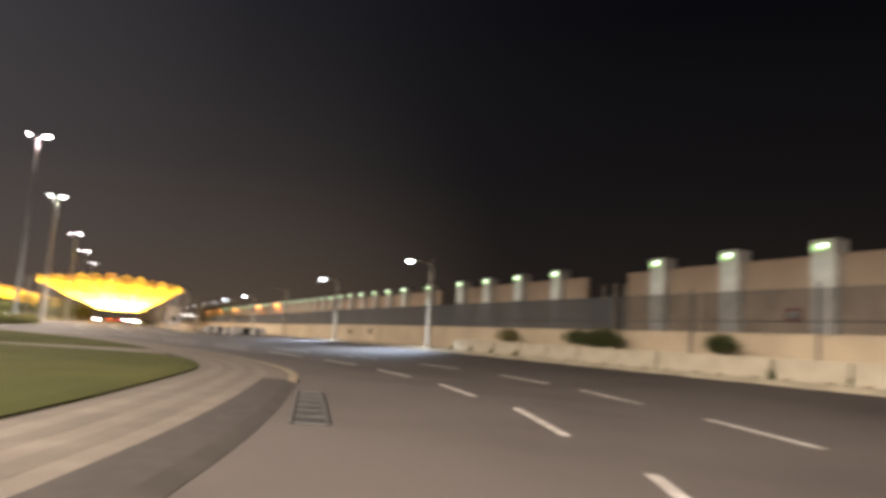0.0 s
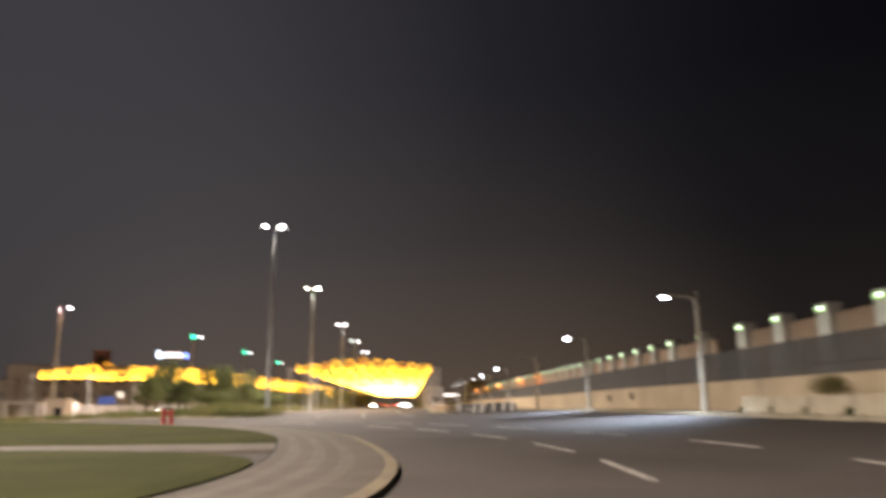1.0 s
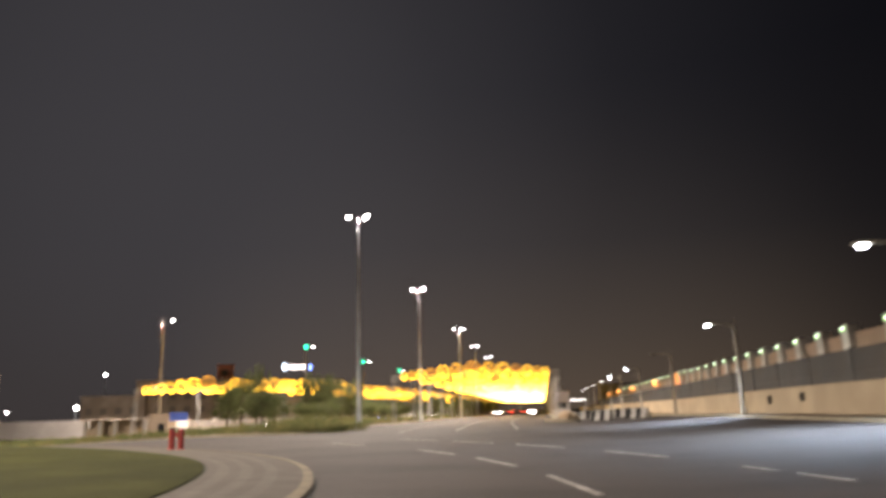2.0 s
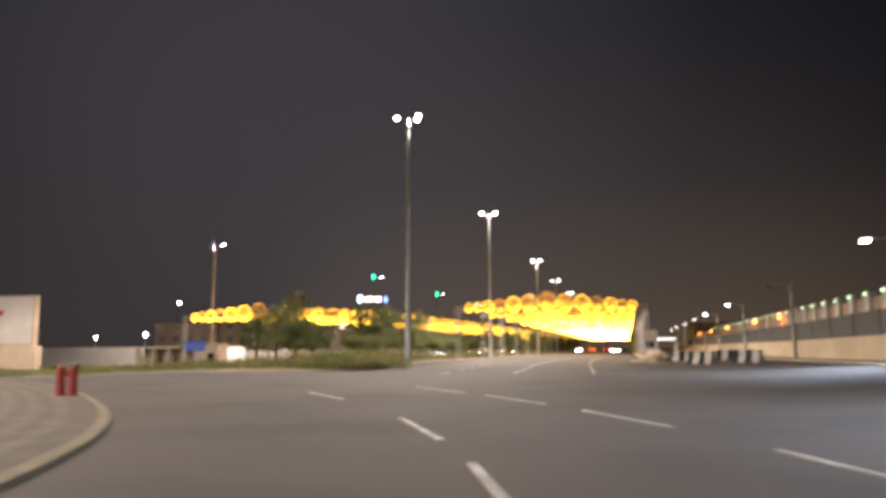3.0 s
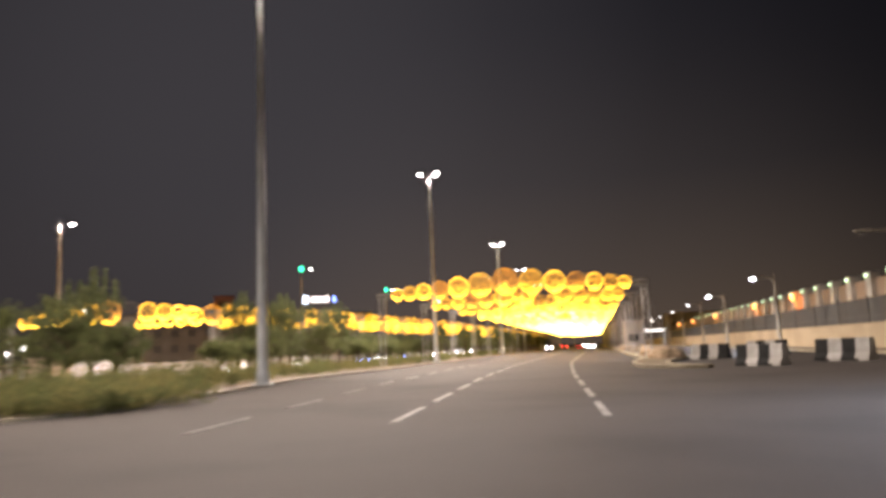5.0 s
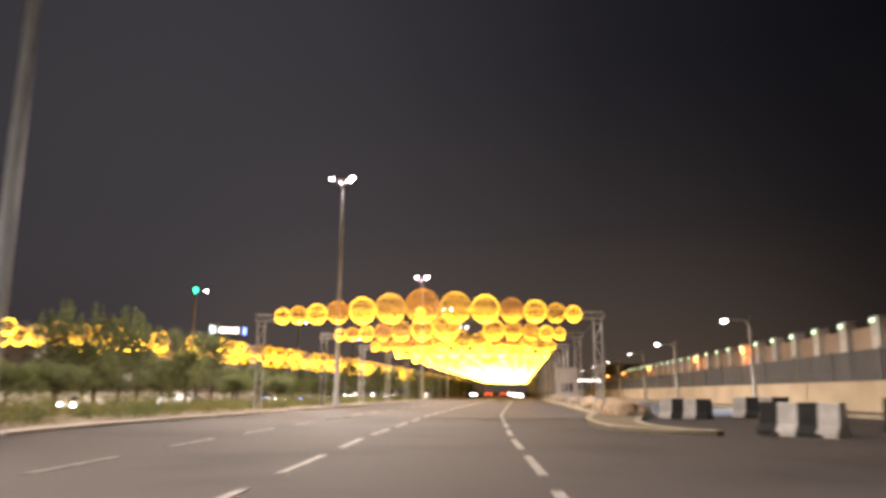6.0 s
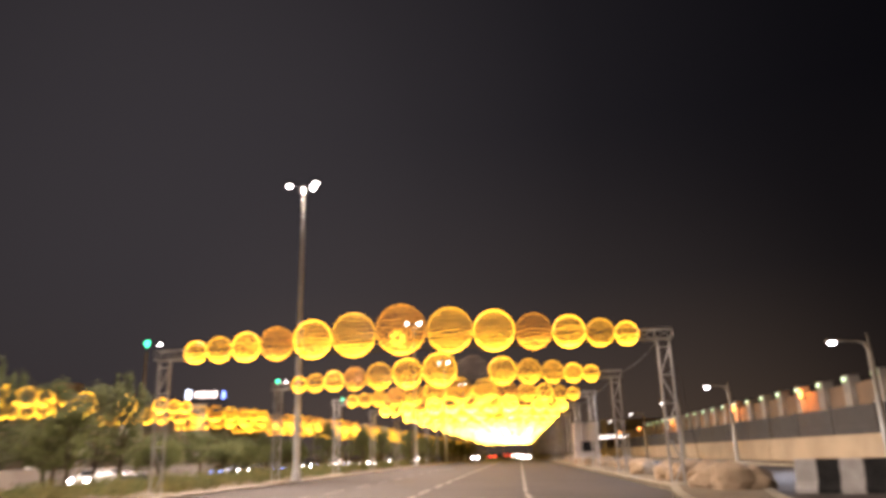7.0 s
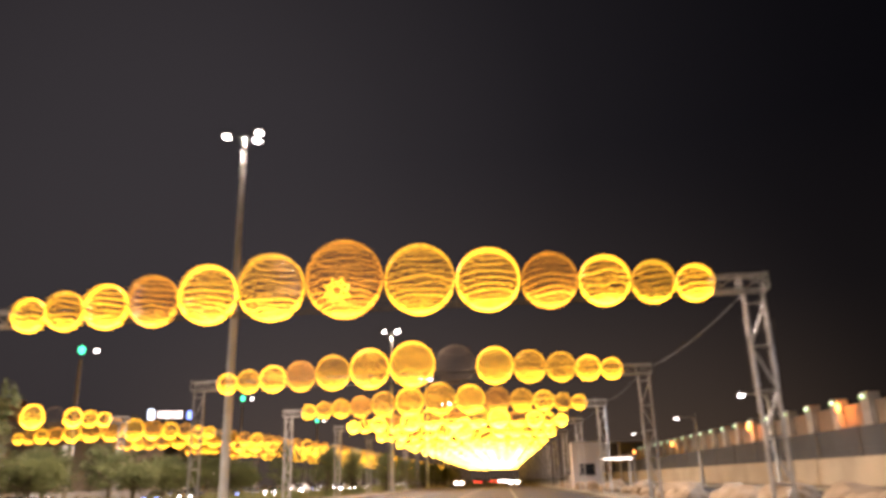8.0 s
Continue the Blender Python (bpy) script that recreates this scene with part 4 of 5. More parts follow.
def build_arches():
    level_sets = ["HMHLHMLMHLHMH", "HMHLMHHOHMMHH", "HMMLMHMHLMHMH", "FFFFFFFFFFFFF", "HMHMHHLOMMHHO", "HHHMMHLMHHMHH", "HMHMHMHOHOHMH", "MLMLMLLMLMLMM", "LLMLLLMLLLMLL", "DDDDDDDDDDDDD"]
    src = {}
    for row in range(2):
        for i in range(21):
            d = 15.75 * i
            x, y = mr(d, left_k(d) if row else 0.0)
            dz = -0.6 * (1 - smooth(0, 31, d)) if row else 0.0
            near = 2 if (row == 0 and i < 3) else 1 if i < 7 else 0
            ls = (i % 3 if near else 3) if row == 0 else (min(4 + i, 8) if near else 9)
            m = pose(x, y, dz, 0, 0, YAW_K)
            key = (near, ls)
            if key in src:
                copy_thing(src[key], m)
            else:
                src[key] = light_arch(near, 10 * i + 3, level_sets[ls], (ROPE_FAR, ROPE_LEFT if row else ROPE_MID, ROPE_NEAR)[near], i == 0 and row == 0)
                src[key].matrix_world = m
    # the light that the rows of balls shed on the road
    for d, k in [(15.75 * i, -9.25) for i in range(5)] + [(15.75 * i, left_k(15.75 * i) - 9.25) for i in range(1, 4)]:
        lamp = bpy.data.lights.new("ball_row", "AREA")
        lamp.shape, lamp.size, lamp.size_y, lamp.energy, lamp.color = "RECTANGLE", 17.0, 0.5, 260, (1.0, 0.58, 0.16)
        x, y = mr(d, k)
        new("ball_row_light", lamp).matrix_world = pose(x, y, 5.52, 0, 0, YAW_K)
    # power cables from arch to arch and a guy wire at the first leg
    for i in range(6):
        a, b = mr(15.75 * i, 1.2), mr(15.75 * (i + 1), 1.75)
        g = Geo().tube([(a[0] + (b[0] - a[0]) * t, a[1] + (b[1] - a[1]) * t, 5.72 + 0.35 * t - 0.9 * t * (1 - t)) for t in (0, 0.2, 0.4, 0.6, 0.8, 1)], 0.022, 5)
        whole("power_cable", g, DARKMETAL, "thin grey cable slung between two light arches", "cable", "arch cables")
    a, b = mr(0, 1.82), mr(7.5, 4.1)
    whole("guy_wire", Geo().tube([(a[0], a[1], 5.0), (b[0], b[1], 0.2)], 0.018, 5), DARKMETAL, "thin steel guy wire from the arch leg", "cable", "arch cables")


build_arches()


# == median, hedges and trees ==
def closed_kerb(parent, line, width, lift, mat):
    """A kerb along an open line of points, on its left-hand side."""
    off = []
    for i, (x, y) in enumerate(line):
        a, b = line[max(0, i - 1)], line[min(len(line) - 1, i + 1)]
        L = math.hypot(b[0] - a[0], b[1] - a[1])
        off.append((x - (b[1] - a[1]) / L * width, y + (b[0] - a[0]) / L * width))
    part("kerb", Geo().band(line, off, -0.06, lift), mat, parent, "pale concrete kerbstones")


def patch(poly, lift, mat, name, parent, label=""):
    """A raised bed over a polygon that follows the ground."""
    part(name, Geo().prism(poly, lambda x, y: ground_z(x, y) - 0.1, lambda x, y: ground_z(x, y) + lift), mat, parent, label)


MEDIAN_RIGHT = bez((-46.5, 81.8), (-39.5, 71.5), (-38.2, 67.2), 8)[::-1] + [mr(-19, -19.2)] + line_d(-12, 330, -18.9, 9)
MEDIAN_FRONT = bez((-38.2, 67.2), (-36.6, 62.6), (-46.0, 61.6), 8) + bez((-46.0, 61.6), (-58.0, 58.2), (-67.5, 60.0), 6)[1:]


def build_median():
    med = thing("median", "planted splitter island and median strip with pale kerb", "median", kind="structure")
    closed_kerb(med, MEDIAN_RIGHT, 0.85, 0.12, KERB_M)
    closed_kerb(med, MEDIAN_FRONT[::-1], 0.7, 0.10, KERB)
    right = MEDIAN_RIGHT
    # bed in quads between the two sides
    bed = Geo()
    n = 60

    def along(line, t):
        seg = [math.hypot(line[i + 1][0] - line[i][0], line[i + 1][1] - line[i][1]) for i in range(len(line) - 1)]
        w = t * sum(seg)
        for i, s in enumerate(seg):
            if w <= s or i == len(seg) - 1:
                f = min(1, w / s)
                return (line[i][0] + (line[i + 1][0] - line[i][0]) * f, line[i][1] + (line[i + 1][1] - line[i][1]) * f)
            w -= s

    lf = MEDIAN_FRONT + [(-69.5, 66.0), mr(-24, -38)] + line_d(-12, 330, -35.4, 9)
    v = []
    for i in range(n + 1):
        t = (i / n) ** 2
        a, b = along(right, t), along(lf, t)
        for j in range(9):
            x, y = a[0] + (b[0] - a[0]) * j / 8, a[1] + (b[1] - a[1]) * j / 8
            v.append((x, y, ground_z(x, y) + (0.10 if 0 < j < 8 else 0.085)))
    bed.add(v, [(i * 9 + j, i * 9 + j + 1, i * 9 + 10 + j, i * 9 + 9 + j) for i in range(n) for j in range(8)])
    part("bed", bed, SOIL, med, "dry sandy planting bed")


build_median()


def tuft_field(name, label, spots, seed, mat, leaf):
    rnd = random.Random(seed)
    g = Geo()
    for x, y, rx, h, cnt in spots:
        z = ground_z(x, y) + 0.12
        g.leaves((x, y, z + h * 0.45), (rx, rx, h * 0.62), cnt, leaf, rnd, 0.25)
    return whole(name, g, mat, label, "hedge", kind="stuff")


def build_hedges():
    rnd = random.Random(21)
    a, b, c = [], [], []
    line = MEDIAN_FRONT
    for i in range(210):
        t = rnd.random()
        k = int(t * (len(line) - 1))
        f = t * (len(line) - 1) - k
        x, y = line[k][0] + (line[k + 1][0] - line[k][0]) * f, line[k][1] + (line[k + 1][1] - line[k][1]) * f
        tall = 0.75 if x > -52 else 0.5
        (a if rnd.random() < 0.42 else b).append((x + rnd.uniform(-1.5, 0.5), y + rnd.uniform(0.8, 4.2), rnd.uniform(0.5, 0.95), tall * rnd.uniform(0.6, 1.25), 95))
    near_edge, far_edge = inset(MEDIAN_RIGHT, 1.30), inset(MEDIAN_RIGHT, 5.6)
    reach = [0.0]
    for p, q in zip(near_edge, near_edge[1:]):
        reach.append(reach[-1] + math.dist(p, q))
    for i in range(640):
        w = 160 * rnd.random() ** 1.6
        j = max(n for n, r in enumerate(reach[:-1]) if r <= w)
        f, side = (w - reach[j]) / (reach[j + 1] - reach[j]), rnd.random()
        e, o = (tuple(line[j][c] + (line[j + 1][c] - line[j][c]) * f for c in (0, 1)) for line in (near_edge, far_edge))
        x, y = (e[c] + (o[c] - e[c]) * side for c in (0, 1))
        (a if rnd.random() < 0.40 else b).append((x, y, rnd.uniform(0.45, 0.85), rnd.uniform(0.5, 1.05) * (1.3 if w < 32 else 1.0), 110))
    tuft_field("hedge", "ragged green hedge growing along the median edge", a, 5, LEAF, 0.07)
    tuft_field("dry_shrubs", "yellowish dry shrubs mixed along the median edge", b, 6, LEAF_Y, 0.07)
    for i in range(230):
        d = rnd.uniform(-38, 70)
        x, y = mr(d, rnd.uniform(-34.5, -23))
        c.append((x, y, rnd.uniform(0.6, 1.3), rnd.uniform(0.3, 0.75), 60))
    tuft_field("low_shrubs", "low green shrubs in the middle of the median", c, 7, LEAF, 0.10)


build_hedges()


def tree_variant(seed, height, feathery):
    rnd = random.Random(seed)
    ob = thing("street_tree", "dense green tree with pointed feathery tops on the planted median" if feathery else "bushy round-crowned green tree on the planted median", "tree", "median trees")
    tr, crown = Geo(), Geo()
    lean = (rnd.uniform(-0.2, 0.2), rnd.uniform(-0.2, 0.2))
    top = height * (0.74 if feathery else 0.80)
    tr.tube([(0, 0, -0.4), (0, 0, 0.4), (lean[0] * 0.5, lean[1] * 0.5, top * 0.5), (lean[0], lean[1], top)], [0.16, 0.12, 0.085, 0.025], 8)
    limbs = 26 if height > 6 else 18
    for i in range(limbs):
        z0 = 1.15 + (top - 1.4) * i / limbs
        a = 2.4 * i + rnd.uniform(-0.4, 0.4)
        reach = rnd.uniform(1.2, 2.1) * (1 - (0.30 if height > 6 else 0.40) * i / limbs) * (0.85 if feathery else 1.0)
        f = z0 / top
        p = Vector((lean[0] * f, lean[1] * f, z0))
        q = p + Vector((math.cos(a) * reach, math.sin(a) * reach, rnd.uniform(0.3, 0.8)))
        tr.tube([p, p + (q - p) * 0.55 + Vector((0, 0, 0.12)), q], [0.05, 0.03, 0.012], 5)
        for k in (0.45, 0.75, 1.0):
            c = p + (q - p) * k + Vector((rnd.uniform(-0.25, 0.25), rnd.uniform(-0.25, 0.25), rnd.uniform(-0.15, 0.2)))
            r = rnd.uniform(0.42, 0.72)
            crown.leaves(c, (r, r, r * 0.85), 30 if height > 6 else 60, 0.085, rnd, 0.1, 0.3)
    for i in range(9 if feathery else 8):
        a, r = 2.4 * i, (0.25 + 0.13 * i if feathery else rnd.uniform(0.0, 0.7))
        x, y = lean[0] + r * math.cos(a), lean[1] + r * math.sin(a)
        if feathery:
            tip = height - rnd.uniform(0.0, 1.3) * (i > 1)
            tr.tube([(x * 0.5, y * 0.5, top - 1.0), (x, y, tip - 0.1)], [0.03, 0.006], 5)
            for n in range(6):
                z = top - 0.3 + (tip - top + 0.3) * n / 6
                w = 0.52 * (1 - n / 7.0)
                crown.leaves((x, y, z + 0.15), (w, w, 0.40), 26, 0.085, rnd, 0.1, -0.8)
        else:
            crown.leaves((x, y, top + rnd.uniform(-0.7, 0.35)), (0.62, 0.62, 0.5), 75, 0.085, rnd, 0.1)
    part("trunk", tr, BARK, ob)
    part("crown", crown, LEAF_D if seed % 2 else LEAF, ob, "open leafy crown with gaps")
    return ob


def build_trees():
    rnd = random.Random(33)
    kinds = [tree_variant(1, 4.2, False), tree_variant(2, 4.7, False), tree_variant(3, 6.6, True), tree_variant(4, 4.3, False), tree_variant(5, 3.8, False), tree_variant(6, 2.7, False), tree_variant(8, 5.6, False), tree_variant(10, 6.7, False)]
    used = [False] * 8
    spots = [(-31.0, -29.6, 1), (-29.2, -26.8, 0), (-27.2, -29.4, 6), (-25.2, -27.2, 4), (-12.5, -28.0, 5), (-10.4, -26.6, 5)]
    spots += [(d, k, (1, 3)[n % 2]) for n, (d, k) in enumerate(((-6.0, -27.3), (-1.0, -30.6), (4.0, -27.0), (9.0, -29.8)))]
    spots += [(-5.6, -29.4, 2), (-4.0, -28.2, 2), (-1.2, -28.0, 2), (2.0, -28.8, 2), (-23.6, -28.6, 2), (10.6, -28.2, 2), (7.4, -28.4, 7), (9.8, -27.6, 7)]
    spots += [(14.0 + 3.6 * n, (-26.0, -28.4)[n % 2], (5, 4, 5, 0)[n % 4]) for n in range(10)]
    spots += [(48 + 6.4 * n, (-24.6, -23.0)[n % 2] + 0.05 * min(6.4 * n, 50.0), (6, 1, 6)[n % 3]) for n in range(30)]
    for d, k, j in spots:
        x, y = mr(d + rnd.uniform(-0.9, 0.9), k + rnd.uniform(-0.8, 0.8))
        m = pose(x, y, ground_z(x, y) + 0.1, 0, 0, rnd.uniform(0, 360))
        if used[j]:
            copy_thing(kinds[j], m)
        else:
            kinds[j].matrix_world = m
            used[j] = True


build_trees()


# == painted barriers and the separator by the slip road ==
def painted_barrier():
    ob = thing("painted_barrier", "black and white striped concrete barrier across the slip road", "road barrier", "striped barriers")
    prof = [(-0.36, 0), (0.36, 0), (0.36, 0.14), (0.22, 0.36), (0.17, 0.96), (0.13, 1.0), (-0.13, 1.0), (-0.17, 0.96), (-0.22, 0.36), (-0.36, 0.14)]
    n = len(prof)

    def cast(x0, x1, grow):
        v = [(x, y * (1 + grow), z + grow * 0.3) for x in (x0, x1) for y, z in prof]
        return Geo().add(v, [tuple(range(n - 1, -1, -1)), tuple(range(n, 2 * n))] + [(i, (i + 1) % n, n + (i + 1) % n, n + i) for i in range(n)])

    part("block", cast(-1.3, 1.3, 0.0), WHITEP, ob)
    for x in (-1.304, 0.0):
        part("stripe", cast(x, x + 0.65, 0.02), BLACKP, ob, "black painted stripe")
    for x in (-0.7, 0.7):
        part("fork_slot", Geo().box(x, -0.33, 0.06, 0.3, 0.10, 0.1, 0.01), GUTTER, ob)
    return ob


def build_painted():
    first = painted_barrier()
    for i, (x, y, a) in enumerate(((-25.6, 92.6, -30), (-22.2, 93.0, -28), (-31.8, 107.0, 166), (-28.3, 107.4, 162))):
        m = pose(x, y, ground_z(x, y), 0, 0, a)
        if i:
            copy_thing(first, m)
        else:
            first.matrix_world = m


build_painted()


def boulder(name, label, x, y, r, seed, flat=0.6):
    rnd = random.Random(seed)
    bm = bmesh.new()
    bmesh.ops.create_icosphere(bm, subdivisions=3, radius=1.0)
    for v in bm.verts:
        k = 1 + 0.30 * noise.noise(v.co * 1.3 + Vector((seed, 0, 0))) + 0.10 * noise.noise(v.co * 4 + Vector((0, seed, 0)))
        v.co = Vector((v.co.x * k * r * 1.15, v.co.y * k * r, v.co.z * k * r * flat))
    me = bpy.data.meshes.new(name)
    bm.to_mesh(me)
    bm.free()
    me.materials.append(ROCK)
    ob = new(name, me)
    ob.matrix_world = pose(x, y, ground_z(x, y) + 0.12 + r * flat * 0.45, 0, 0, rnd.uniform(0, 360))
    return tagged(ob, label, "rock", "rocks on the separator")


SEP_LEFT = bez((-28.0, 92.3), (-31.2, 91.6), (-33.6, 97.4), 6)[:-1] + bez((-33.6, 97.4), (-36.0, 102.6), mr(-2, 0.75), 4) + line_d(6, 330, 0.75, 9)
SEP_RIGHT = bez((-27.9, 92.9), (-29.8, 93.4), (-31.6, 97.8), 6)[:-1] + bez((-31.6, 97.8), (-33.4, 103.0), mr(-2, 4.2), 4) + line_d(6, 330, 4.2, 9)


def build_separator():
    sep = thing("separator", "sandy raised separator strip with pale kerb beside the slip road", "separator", kind="structure")
    closed_kerb(sep, SEP_LEFT[::-1], 0.3, 0.17, KERB)
    closed_kerb(sep, SEP_RIGHT, 0.3, 0.17, KERB)
    part("bed", Geo().band(SEP_RIGHT, SEP_LEFT, -0.05, 0.14), SOIL, sep, "bare sandy bed")
    rnd = random.Random(3)
    for i in range(34):
        d = -6 + (1.5 * i if i < 16 else 24 + 4.0 * (i - 16)) + rnd.uniform(-0.5, 0.5)
        x, y = mr(d, rnd.uniform(1.9, 3.5))
        if i == 0:
            for n, (dd, kk, r) in enumerate(((-4.6, 2.3, 0.72), (-1.6, 2.6, 0.62), (2.4, 2.3, 0.75))):
                boulder("sand_mound", "large rounded beige sandstone mound on the separator strip", *mr(dd, kk), r, 70 + n, 0.85)
            continue
        boulder("boulder", "rounded tan sandstone boulder on the separator strip", x, y, rnd.uniform(0.4, 0.8), i, 0.75)


build_separator()


# == left-hand surroundings ==
WIN_DARK = material("window_dark", (0.24, 0.20, 0.165), 0.5)
WIN_LIT = glow("window_lit", (1.0, 0.85, 0.7), 0.9)

def build_left():
    # long white boundary wall
    a, b = (-150.0, 84.0), (-97.0, 104.0)
    n = Vector((b[1] - a[1], a[0] - b[0])).normalized() * 0.25
    g = Geo().prism([a, b, (b[0] + n.x, b[1] + n.y), (a[0] + n.x, a[1] + n.y)], -2.0, 1.75)
    whole("wall_white", g, WHITEWALL, "long whitewashed boundary wall under street lamps", "wall", kind="structure")
    c = (-118.0, 150.0)
    b2 = (-97.0, 104.2)
    g = Geo().prism([b2, c, (c[0] - 0.3, c[1]), (b2[0] - 0.3, b2[1])][::-1], -2.0, 1.2)
    whole("wall_pale", g, WHITEWALL, "pale rendered boundary wall beside the far carriageway", "wall", kind="structure")
    g = Geo().prism([(-118.4, 150.0), (-205.0, 345.0), (-205.4, 345.0), (-118.8, 150.0)], -2.0, 1.2)
    whole("wall_white", g, WHITEWALL, "whitewashed boundary wall farther along the carriageway", "wall", kind="structure")
    # verge on the near side of that wall
    vg = thing("verge_left", "patchy grass verge in front of the white wall", "verge", kind="structure")
    poly = [(-78.0, 60.0), (-100.0, 98.0), (-150.0, 80.0), (-150.0, 40.0), (-100.0, 48.0), (-82.0, 54.0)]
    patch(poly, 0.10, GRASS, "bed", vg)
    rnd = random.Random(8)
    tuft_field("verge_shrubs", "low shrubs on the verge before the white wall", [(-80 - 40 * rnd.random(), 58 + 22 * rnd.random(), rnd.uniform(0.5, 1.3), rnd.uniform(0.4, 0.9), 60) for _ in range(36)], 9, LEAF, 0.10)

    # tall advertising pylon at the roadside
    py = thing("advert_pylon", "tall beige roadside hoarding with a faded picture panel", "hoarding", m=pose(-99.6, 72.0, -0.9, 0, 0, 22))
    part("body", Geo().box(0, 0, 4.3, 7.2, 0.8, 8.6, 0.05), TANWALL, py)
    part("plinth", Geo().box(0.45, 0, 1.35, 7.4, 1.1, 2.7, 0.05), TANWALL, py, "orange-tan rendered plinth")
    part("picture_panel", Geo().box(0, -0.43, 5.7, 6.8, 0.06, 5.4, 0.01), WHITEWALL, py, "pale panel with worn print")
    part("print", Geo().box(-1.4, -0.475, 6.6, 1.2, 0.02, 0.6, 0.004), REDP, py, "faded red mark")
    # blue road sign on the splitter
    sg = thing("road_sign", "small blue road sign on a steel post in the hedge", "road sign", m=pose(-52.6, 65.0, ground_z(-52.6, 65.0) + 0.12, 0, 0, 38))
    part("post", Geo().tube([(0, 0.05, -0.2), (0, 0.05, 1.95)], 0.04, 8), STEEL, sg)
    part("board", Geo().box(0, 0, 1.62, 1.5, 0.04, 0.70, 0.015), BLUEP, sg)
    # kiosk and dark blocks behind the wall
    ks = thing("kiosk", "small tan kiosk with a dark opening near the lamp pole", "kiosk", m=pose(-87.5, 91.5, -1.0, 0, 0, 22))
    part("body", Geo().box(0, 0, 1.5, 2.6, 2.4, 3.0, 0.04), TANWALL, ks)
    part("opening", Geo().box(0.4, -1.22, 1.1, 0.9, 0.06, 1.6), GLASS_D, ks)
    part("roof", Geo().box(0, 0, 3.06, 2.9, 2.7, 0.14, 0.02), TANWALL, ks)
    for x, y, sx, sy, h, yaw, col, lab in ((-168, 143, 15, 12, 8.4, 38, BROWNWALL, "brown apartment block with a few lit windows"), (-151, 164, 46, 15, 12, 47.6, BROWNWALL, "long brown apartment block behind the light arches"), (-185.5, 229.5, 30, 16, 15, 42, WHITEWALL, "pale office block with a lit roof sign"), (-157, 167, 4.2, 4.2, 16.6, 47, BRICKRED, "dark red clad stair tower"), (-96, 330, 22, 14, 12, 24, WHITEWALL, "pale block far down the road")):
        hb = thing("building", lab, "building", "far buildings", m=pose(x, y, -1.2, 0, 0, yaw))
        part("wall", Geo().box(0, 0, h / 2, sx, sy, h), col, hb)
        part("roof", Geo().box(0, 0, h + 0.2, sx + 0.5, sy + 0.5, 0.4, 0.05), col, hb)
        for st in range(int(h // 3.2)):
            for c in range(int(sx // 3.4)):
                lit = (st * 5 + c * 3) % 11 == 4
                part("window", Geo().box(-sx / 2 + 1.9 + 3.4 * c, -sy / 2 - 0.03, 1.9 + 3.2 * st, 1.5, 0.1, 1.5), WIN_LIT if lit else WIN_DARK, hb, "lit window" if lit else "")
    # low gatehouse with open bays beside the lamp pole
    gh = thing("gatehouse", "low tan gatehouse with dark open bays beside the wall", "gatehouse", m=pose(-99.5, 93.2, -1.2, 0, 0, 25))
    part("wall", Geo().box(0, 0.9, 1.35, 9.6, 0.3, 2.7, 0.02), TANWALL, gh)
    part("roof", Geo().box(0, 0, 2.78, 10.2, 2.6, 0.18, 0.03), TANWALL, gh)
    for x in (-4.6, -2.2, 0.1, 2.6, 4.6):
        part("pier", Geo().box(x, -0.9, 1.35, 0.55, 0.45, 2.7, 0.02), WHITEWALL, gh)
    for x in (-3.4, 3.6):
        part("infill", Geo().box(x, -0.75, 0.8, 1.9, 0.2, 1.6, 0.01), TANWALL, gh)
    # single lamps among the far houses
    for x, y, z in ((-179.7, 146.3, 13.6), (-211.6, 168.9, 7.0), (-268.8, 170.8, 5.7), (-148.0, 118.0, 4.4)):
        fl = thing("far_lamp", "distant white lamp on a thin grey post", "street lamp", "distant lamps", m=pose(x, y, 0))
        part("post", Geo().tube([(0, 0, -1.2), (0, 0, z - 0.2)], [0.12, 0.07], 8), MASTPAINT, fl)
        part("lens", Geo().tube([(0, 0, z - 0.25), (0, 0, z - 0.15), (0, 0, z + 0.2), (0, 0, z + 0.3)], [0.1, 0.35, 0.35, 0.1], 10), HEAD_WARM, fl, "glowing white lamp globe")
        if z < 5.5:
            lamp = bpy.data.lights.new("lamp", "POINT")
            lamp.energy, lamp.color, lamp.shadow_soft_size = 4500, NEUTRAL, 0.2
            new("lamp_light", lamp).location = (x, y, z + 0.7)
    sn = thing("roof_sign", "lit white and blue roof sign of unreadable letters", "sign", m=pose(-182.0, 223.8, 17.6, 0, 0, 42) @ Matrix.Diagonal((0.66, 1, 0.8, 1)))
    part("frame", Geo().box(0, 0.3, -0.6, 17, 0.2, 0.3), DARKMETAL, sn)
    for x in (-7, -2.3, 2.3, 7):
        part("strut", Geo().box(x, 0.45, -2.4, 0.3, 0.3, 6.0), DARKMETAL, sn)
    part("logo_square", Geo().box(-6.6, 0, 1.4, 2.2, 0.2, 2.9, 0.4), glow("sign_pale_blue", (0.75, 0.85, 1.0), 4), sn, "pale blue lit square")
    for i in range(6):
        part("letter_bar", Geo().box(-3.6 + 1.45 * i, 0, 1.3 + 0.1 * (i % 2), 1.2, 0.2, 1.7 + 0.2 * (i % 3), 0.1), SIGN_W, sn)
    part("logo_square", Geo().box(6.9, 0, 1.2, 1.5, 0.2, 2.5, 0.3), SIGN_B, sn, "blue lit square")
    

build_left()


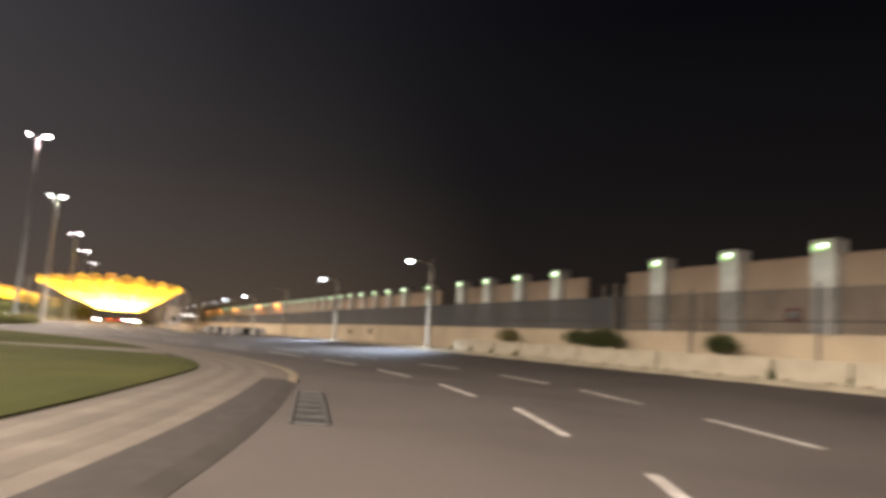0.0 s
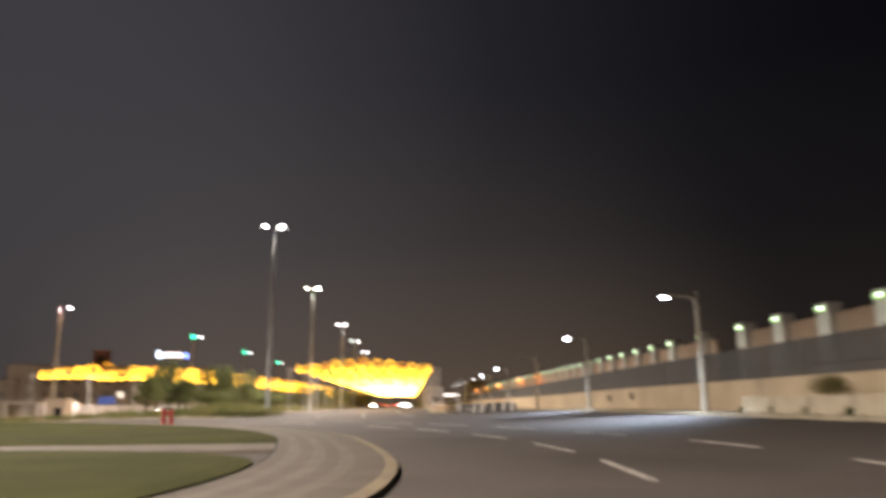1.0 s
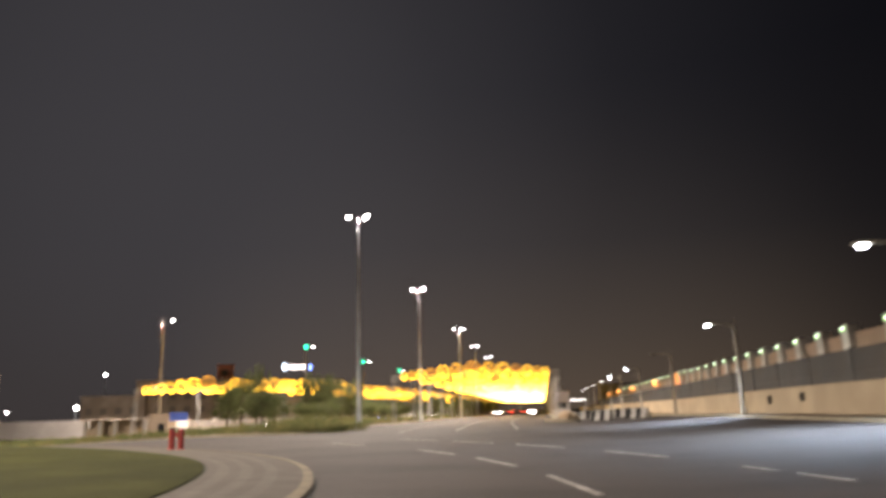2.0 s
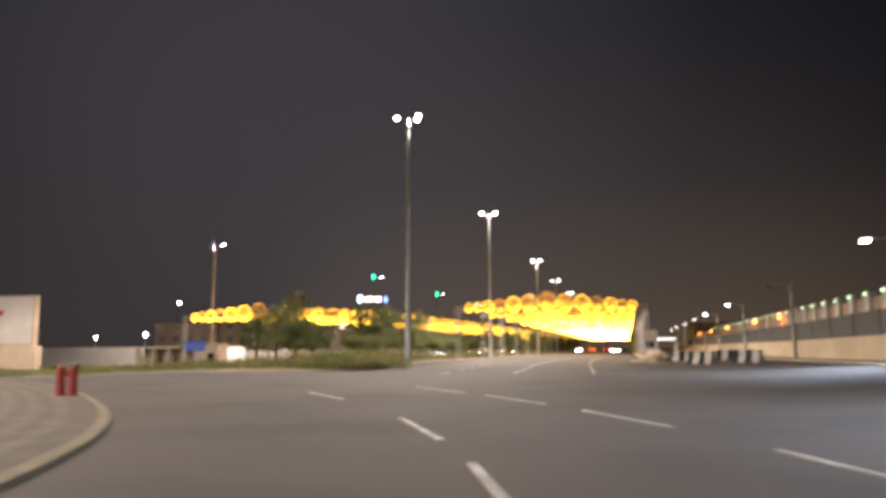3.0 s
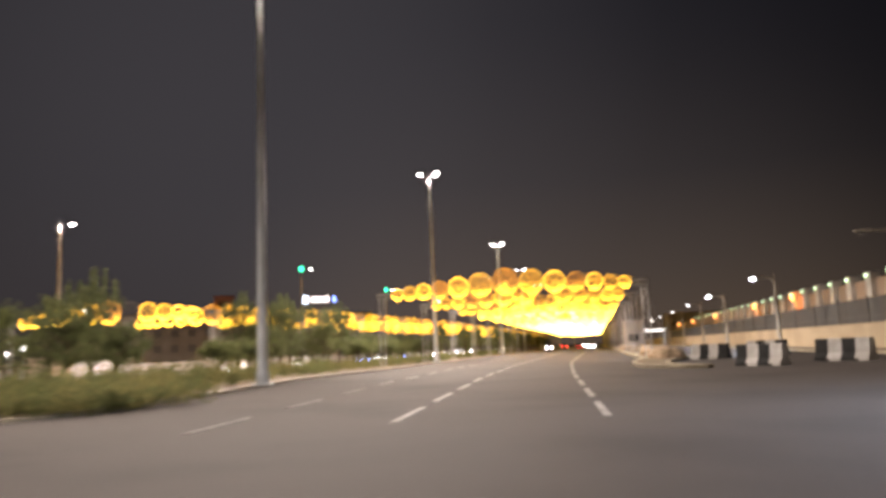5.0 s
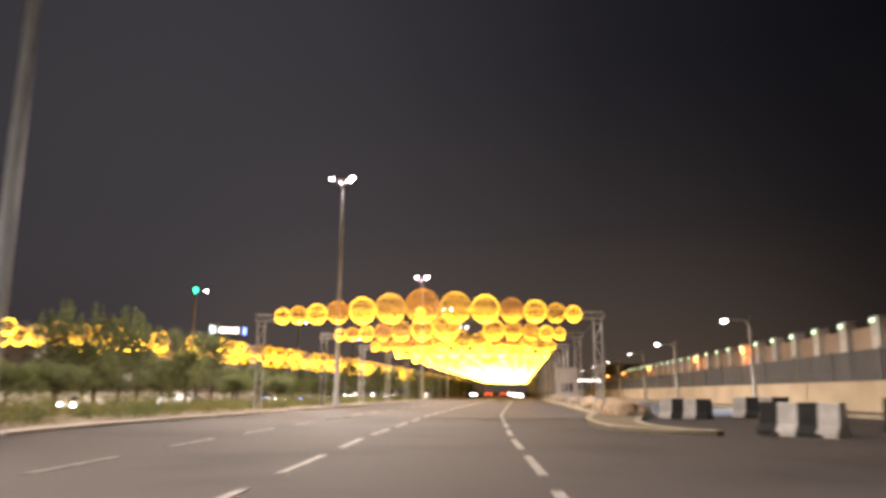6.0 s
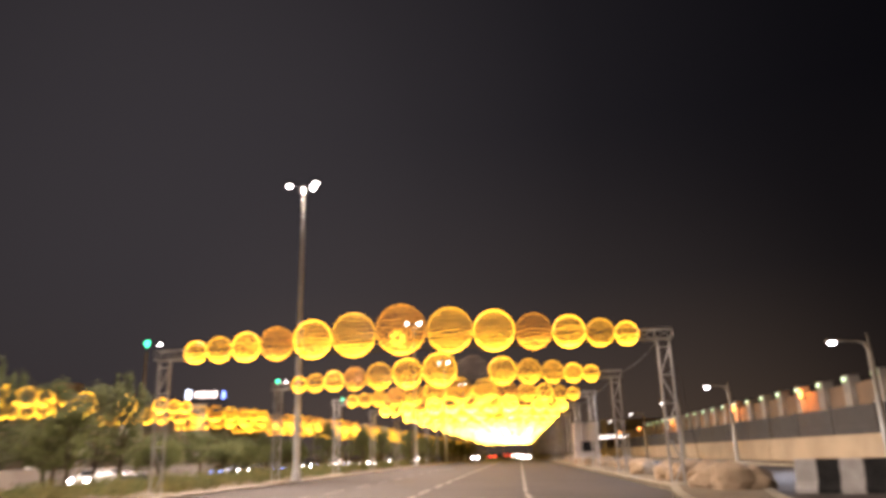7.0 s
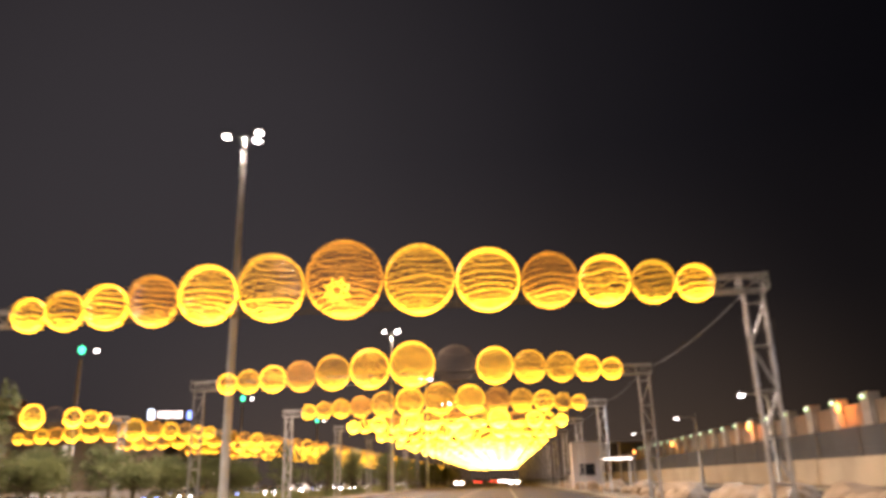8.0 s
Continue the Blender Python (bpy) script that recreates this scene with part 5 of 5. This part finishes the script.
def car(paint, label, lamp):
    ob = thing("car", label, "car", "cars")
    prof = [(-2.2, 0.35), (-2.25, 0.75), (-2.1, 0.98), (-1.35, 1.05), (-0.75, 1.48), (0.75, 1.52), (1.55, 1.08), (2.15, 0.98), (2.25, 0.7), (2.2, 0.35)]
    n = len(prof)
    v = []
    for y, k in ((-0.88, 0.97), (-0.80, 1.0), (0.80, 1.0), (0.88, 0.97)):
        for x, z in prof:
            yy = y * (0.82 if z > 1.2 else 1.0)
            v.append((x * k, yy, 0.35 + (z - 0.35) * k))
    f = [(j * n + i, j * n + (i + 1) % n, j * n + n + (i + 1) % n, j * n + n + i) for j in range(3) for i in range(n)]
    f += [tuple(range(n - 1, -1, -1)), tuple(range(3 * n, 4 * n))]
    body = part("body", Geo().add(v, f), paint, ob)
    part("windscreen", Geo().add([(-1.30, -0.66, 1.10), (-1.30, 0.66, 1.10), (-0.79, 0.60, 1.47), (-0.79, -0.60, 1.47), (-1.27, -0.66, 1.08), (-1.27, 0.66, 1.08), (-0.76, 0.60, 1.45), (-0.76, -0.60, 1.45)], [(0, 1, 2, 3), (4, 7, 6, 5), (0, 4, 5, 1), (1, 5, 6, 2), (2, 6, 7, 3), (3, 7, 4, 0)]), GLASS_D, body)
    part("rear_window", Geo().add([(1.50, -0.66, 1.13), (1.50, 0.66, 1.13), (0.80, 0.60, 1.50), (0.80, -0.60, 1.50), (1.47, -0.66, 1.10), (1.47, 0.66, 1.10), (0.77, 0.60, 1.47), (0.77, -0.60, 1.47)], [(0, 1, 2, 3), (4, 7, 6, 5), (0, 4, 5, 1), (1, 5, 6, 2), (2, 6, 7, 3), (3, 7, 4, 0)]), GLASS_D, body)
    for y in (-0.735, 0.735):
        part("side_window", Geo().box(0.05, y, 1.26, 1.6, 0.06, 0.32, 0.02), GLASS_D, body)
    for x in (-1.4, 1.4):
        for y in (-0.80, 0.80):
            w = part("wheel", Geo().tube([(x, y - 0.1, 0.32), (x, y + 0.1, 0.32)], 0.32, 16), RUBBER, ob)
            part("rim", Geo().tube([(x, y - 0.11, 0.32), (x, y + 0.11, 0.32)], 0.19, 12), STEEL, w)
    for y in (-0.62, 0.62):
        part("headlight", Geo().box(-2.22, y, 0.76, 0.12, 0.36, 0.2, 0.03), lamp, ob, "lit headlight")
        part("tail_light", Geo().box(2.20, y, 0.86, 0.12, 0.32, 0.18, 0.03), RED_L, ob, "lit red tail light")
    return ob


def build_cars():
    a = car(CARWHITE, "white saloon car with lit lamps on the road", WHITE_L)
    b = car(CARGREY, "dark grey saloon car with lit lamps on the road", WHITE_L)
    c = car(CARGREY, "dark grey saloon car with bluish headlights on the road", XENON)
    rows = [(c, 58, -46, 180), (a, 17, -44, 180), (c, 66, -42, 180), (b, 88, -46, 180), (a, 108, -41, 180), (a, 150, -45, 180), (b, 190, -42, 180), (b, 150, -11, 0), (a, 120, -3.5, 180), (a, 215, -6, 180), (c, 39, -46, 180), (a, 26, -40.5, 180), (c, 33, -43, 180), (c, 48, -41, 180), (c, 75, -44.5, 180), (c, 97, -43, 180), (b, 125, -42, 180), (b, 52, -40, 180), (a, 82, -40.5, 180), (a, 175, -41.5, 180), (b, 170, -4.0, 180), (a, 140, -14.5, 180), (b, 195, -8.0, 0)]
    used = set()
    for src, d, k, turn in rows:
        x, y = mr(d, k + (left_k(d) + 36.5 if k < -30 else 0.0))
        m = pose(x, y, ground_z(x, y), 0, 0, YAW_D + turn - 180)
        if src in used:
            copy_thing(src, m)
        else:
            src.matrix_world = m
            used.add(src)


build_cars()


def build_far():
    bt = thing("guard_booth", "white guard booth with a lit flat canopy beside the road", "booth", m=pose(-59.6, 172.0, ground_z(-59.6, 172.0), 0, 0, YAW_K))
    part("body", Geo().box(-1.6, 0, 2.4, 3.0, 3.2, 4.8, 0.04), WHITEWALL, bt)
    part("window", Geo().box(-1.6, -1.63, 2.0, 1.6, 0.08, 1.2), GLASS_D, bt)
    part("canopy", Geo().box(1.6, -0.5, 3.2, 3.8, 4.2, 0.3, 0.03), WHITEP, bt)
    for y in (-2.2, 1.2):
        part("column", Geo().tube([(3.2, y, 0), (3.2, y, 3.1)], 0.13, 10), WHITEP, bt)
    part("canopy_light", Geo().box(1.6, -0.5, 3.02, 3.3, 1.6, 0.06), CANOPY_L, bt, "lit ceiling lamp strip")
    x, y = mr(335, -6.5)
    ls = thing("lit_sign_gantry", "wide white lit sign board on posts over the road", "sign", m=pose(x, y, ground_z(x, y), 0, 0, YAW_K))
    for xx in (-6.5, 6.5):
        part("post", Geo().tube([(xx, 0, -0.5), (xx, 0, 9.0)], 0.2, 8), STEEL, ls)
    part("board", Geo().box(0, 0, 7.4, 10.5, 0.3, 2.6, 0.05), glow("sign_board_white", (1.0, 0.97, 0.92), 6), ls, "white glowing board")


build_far()
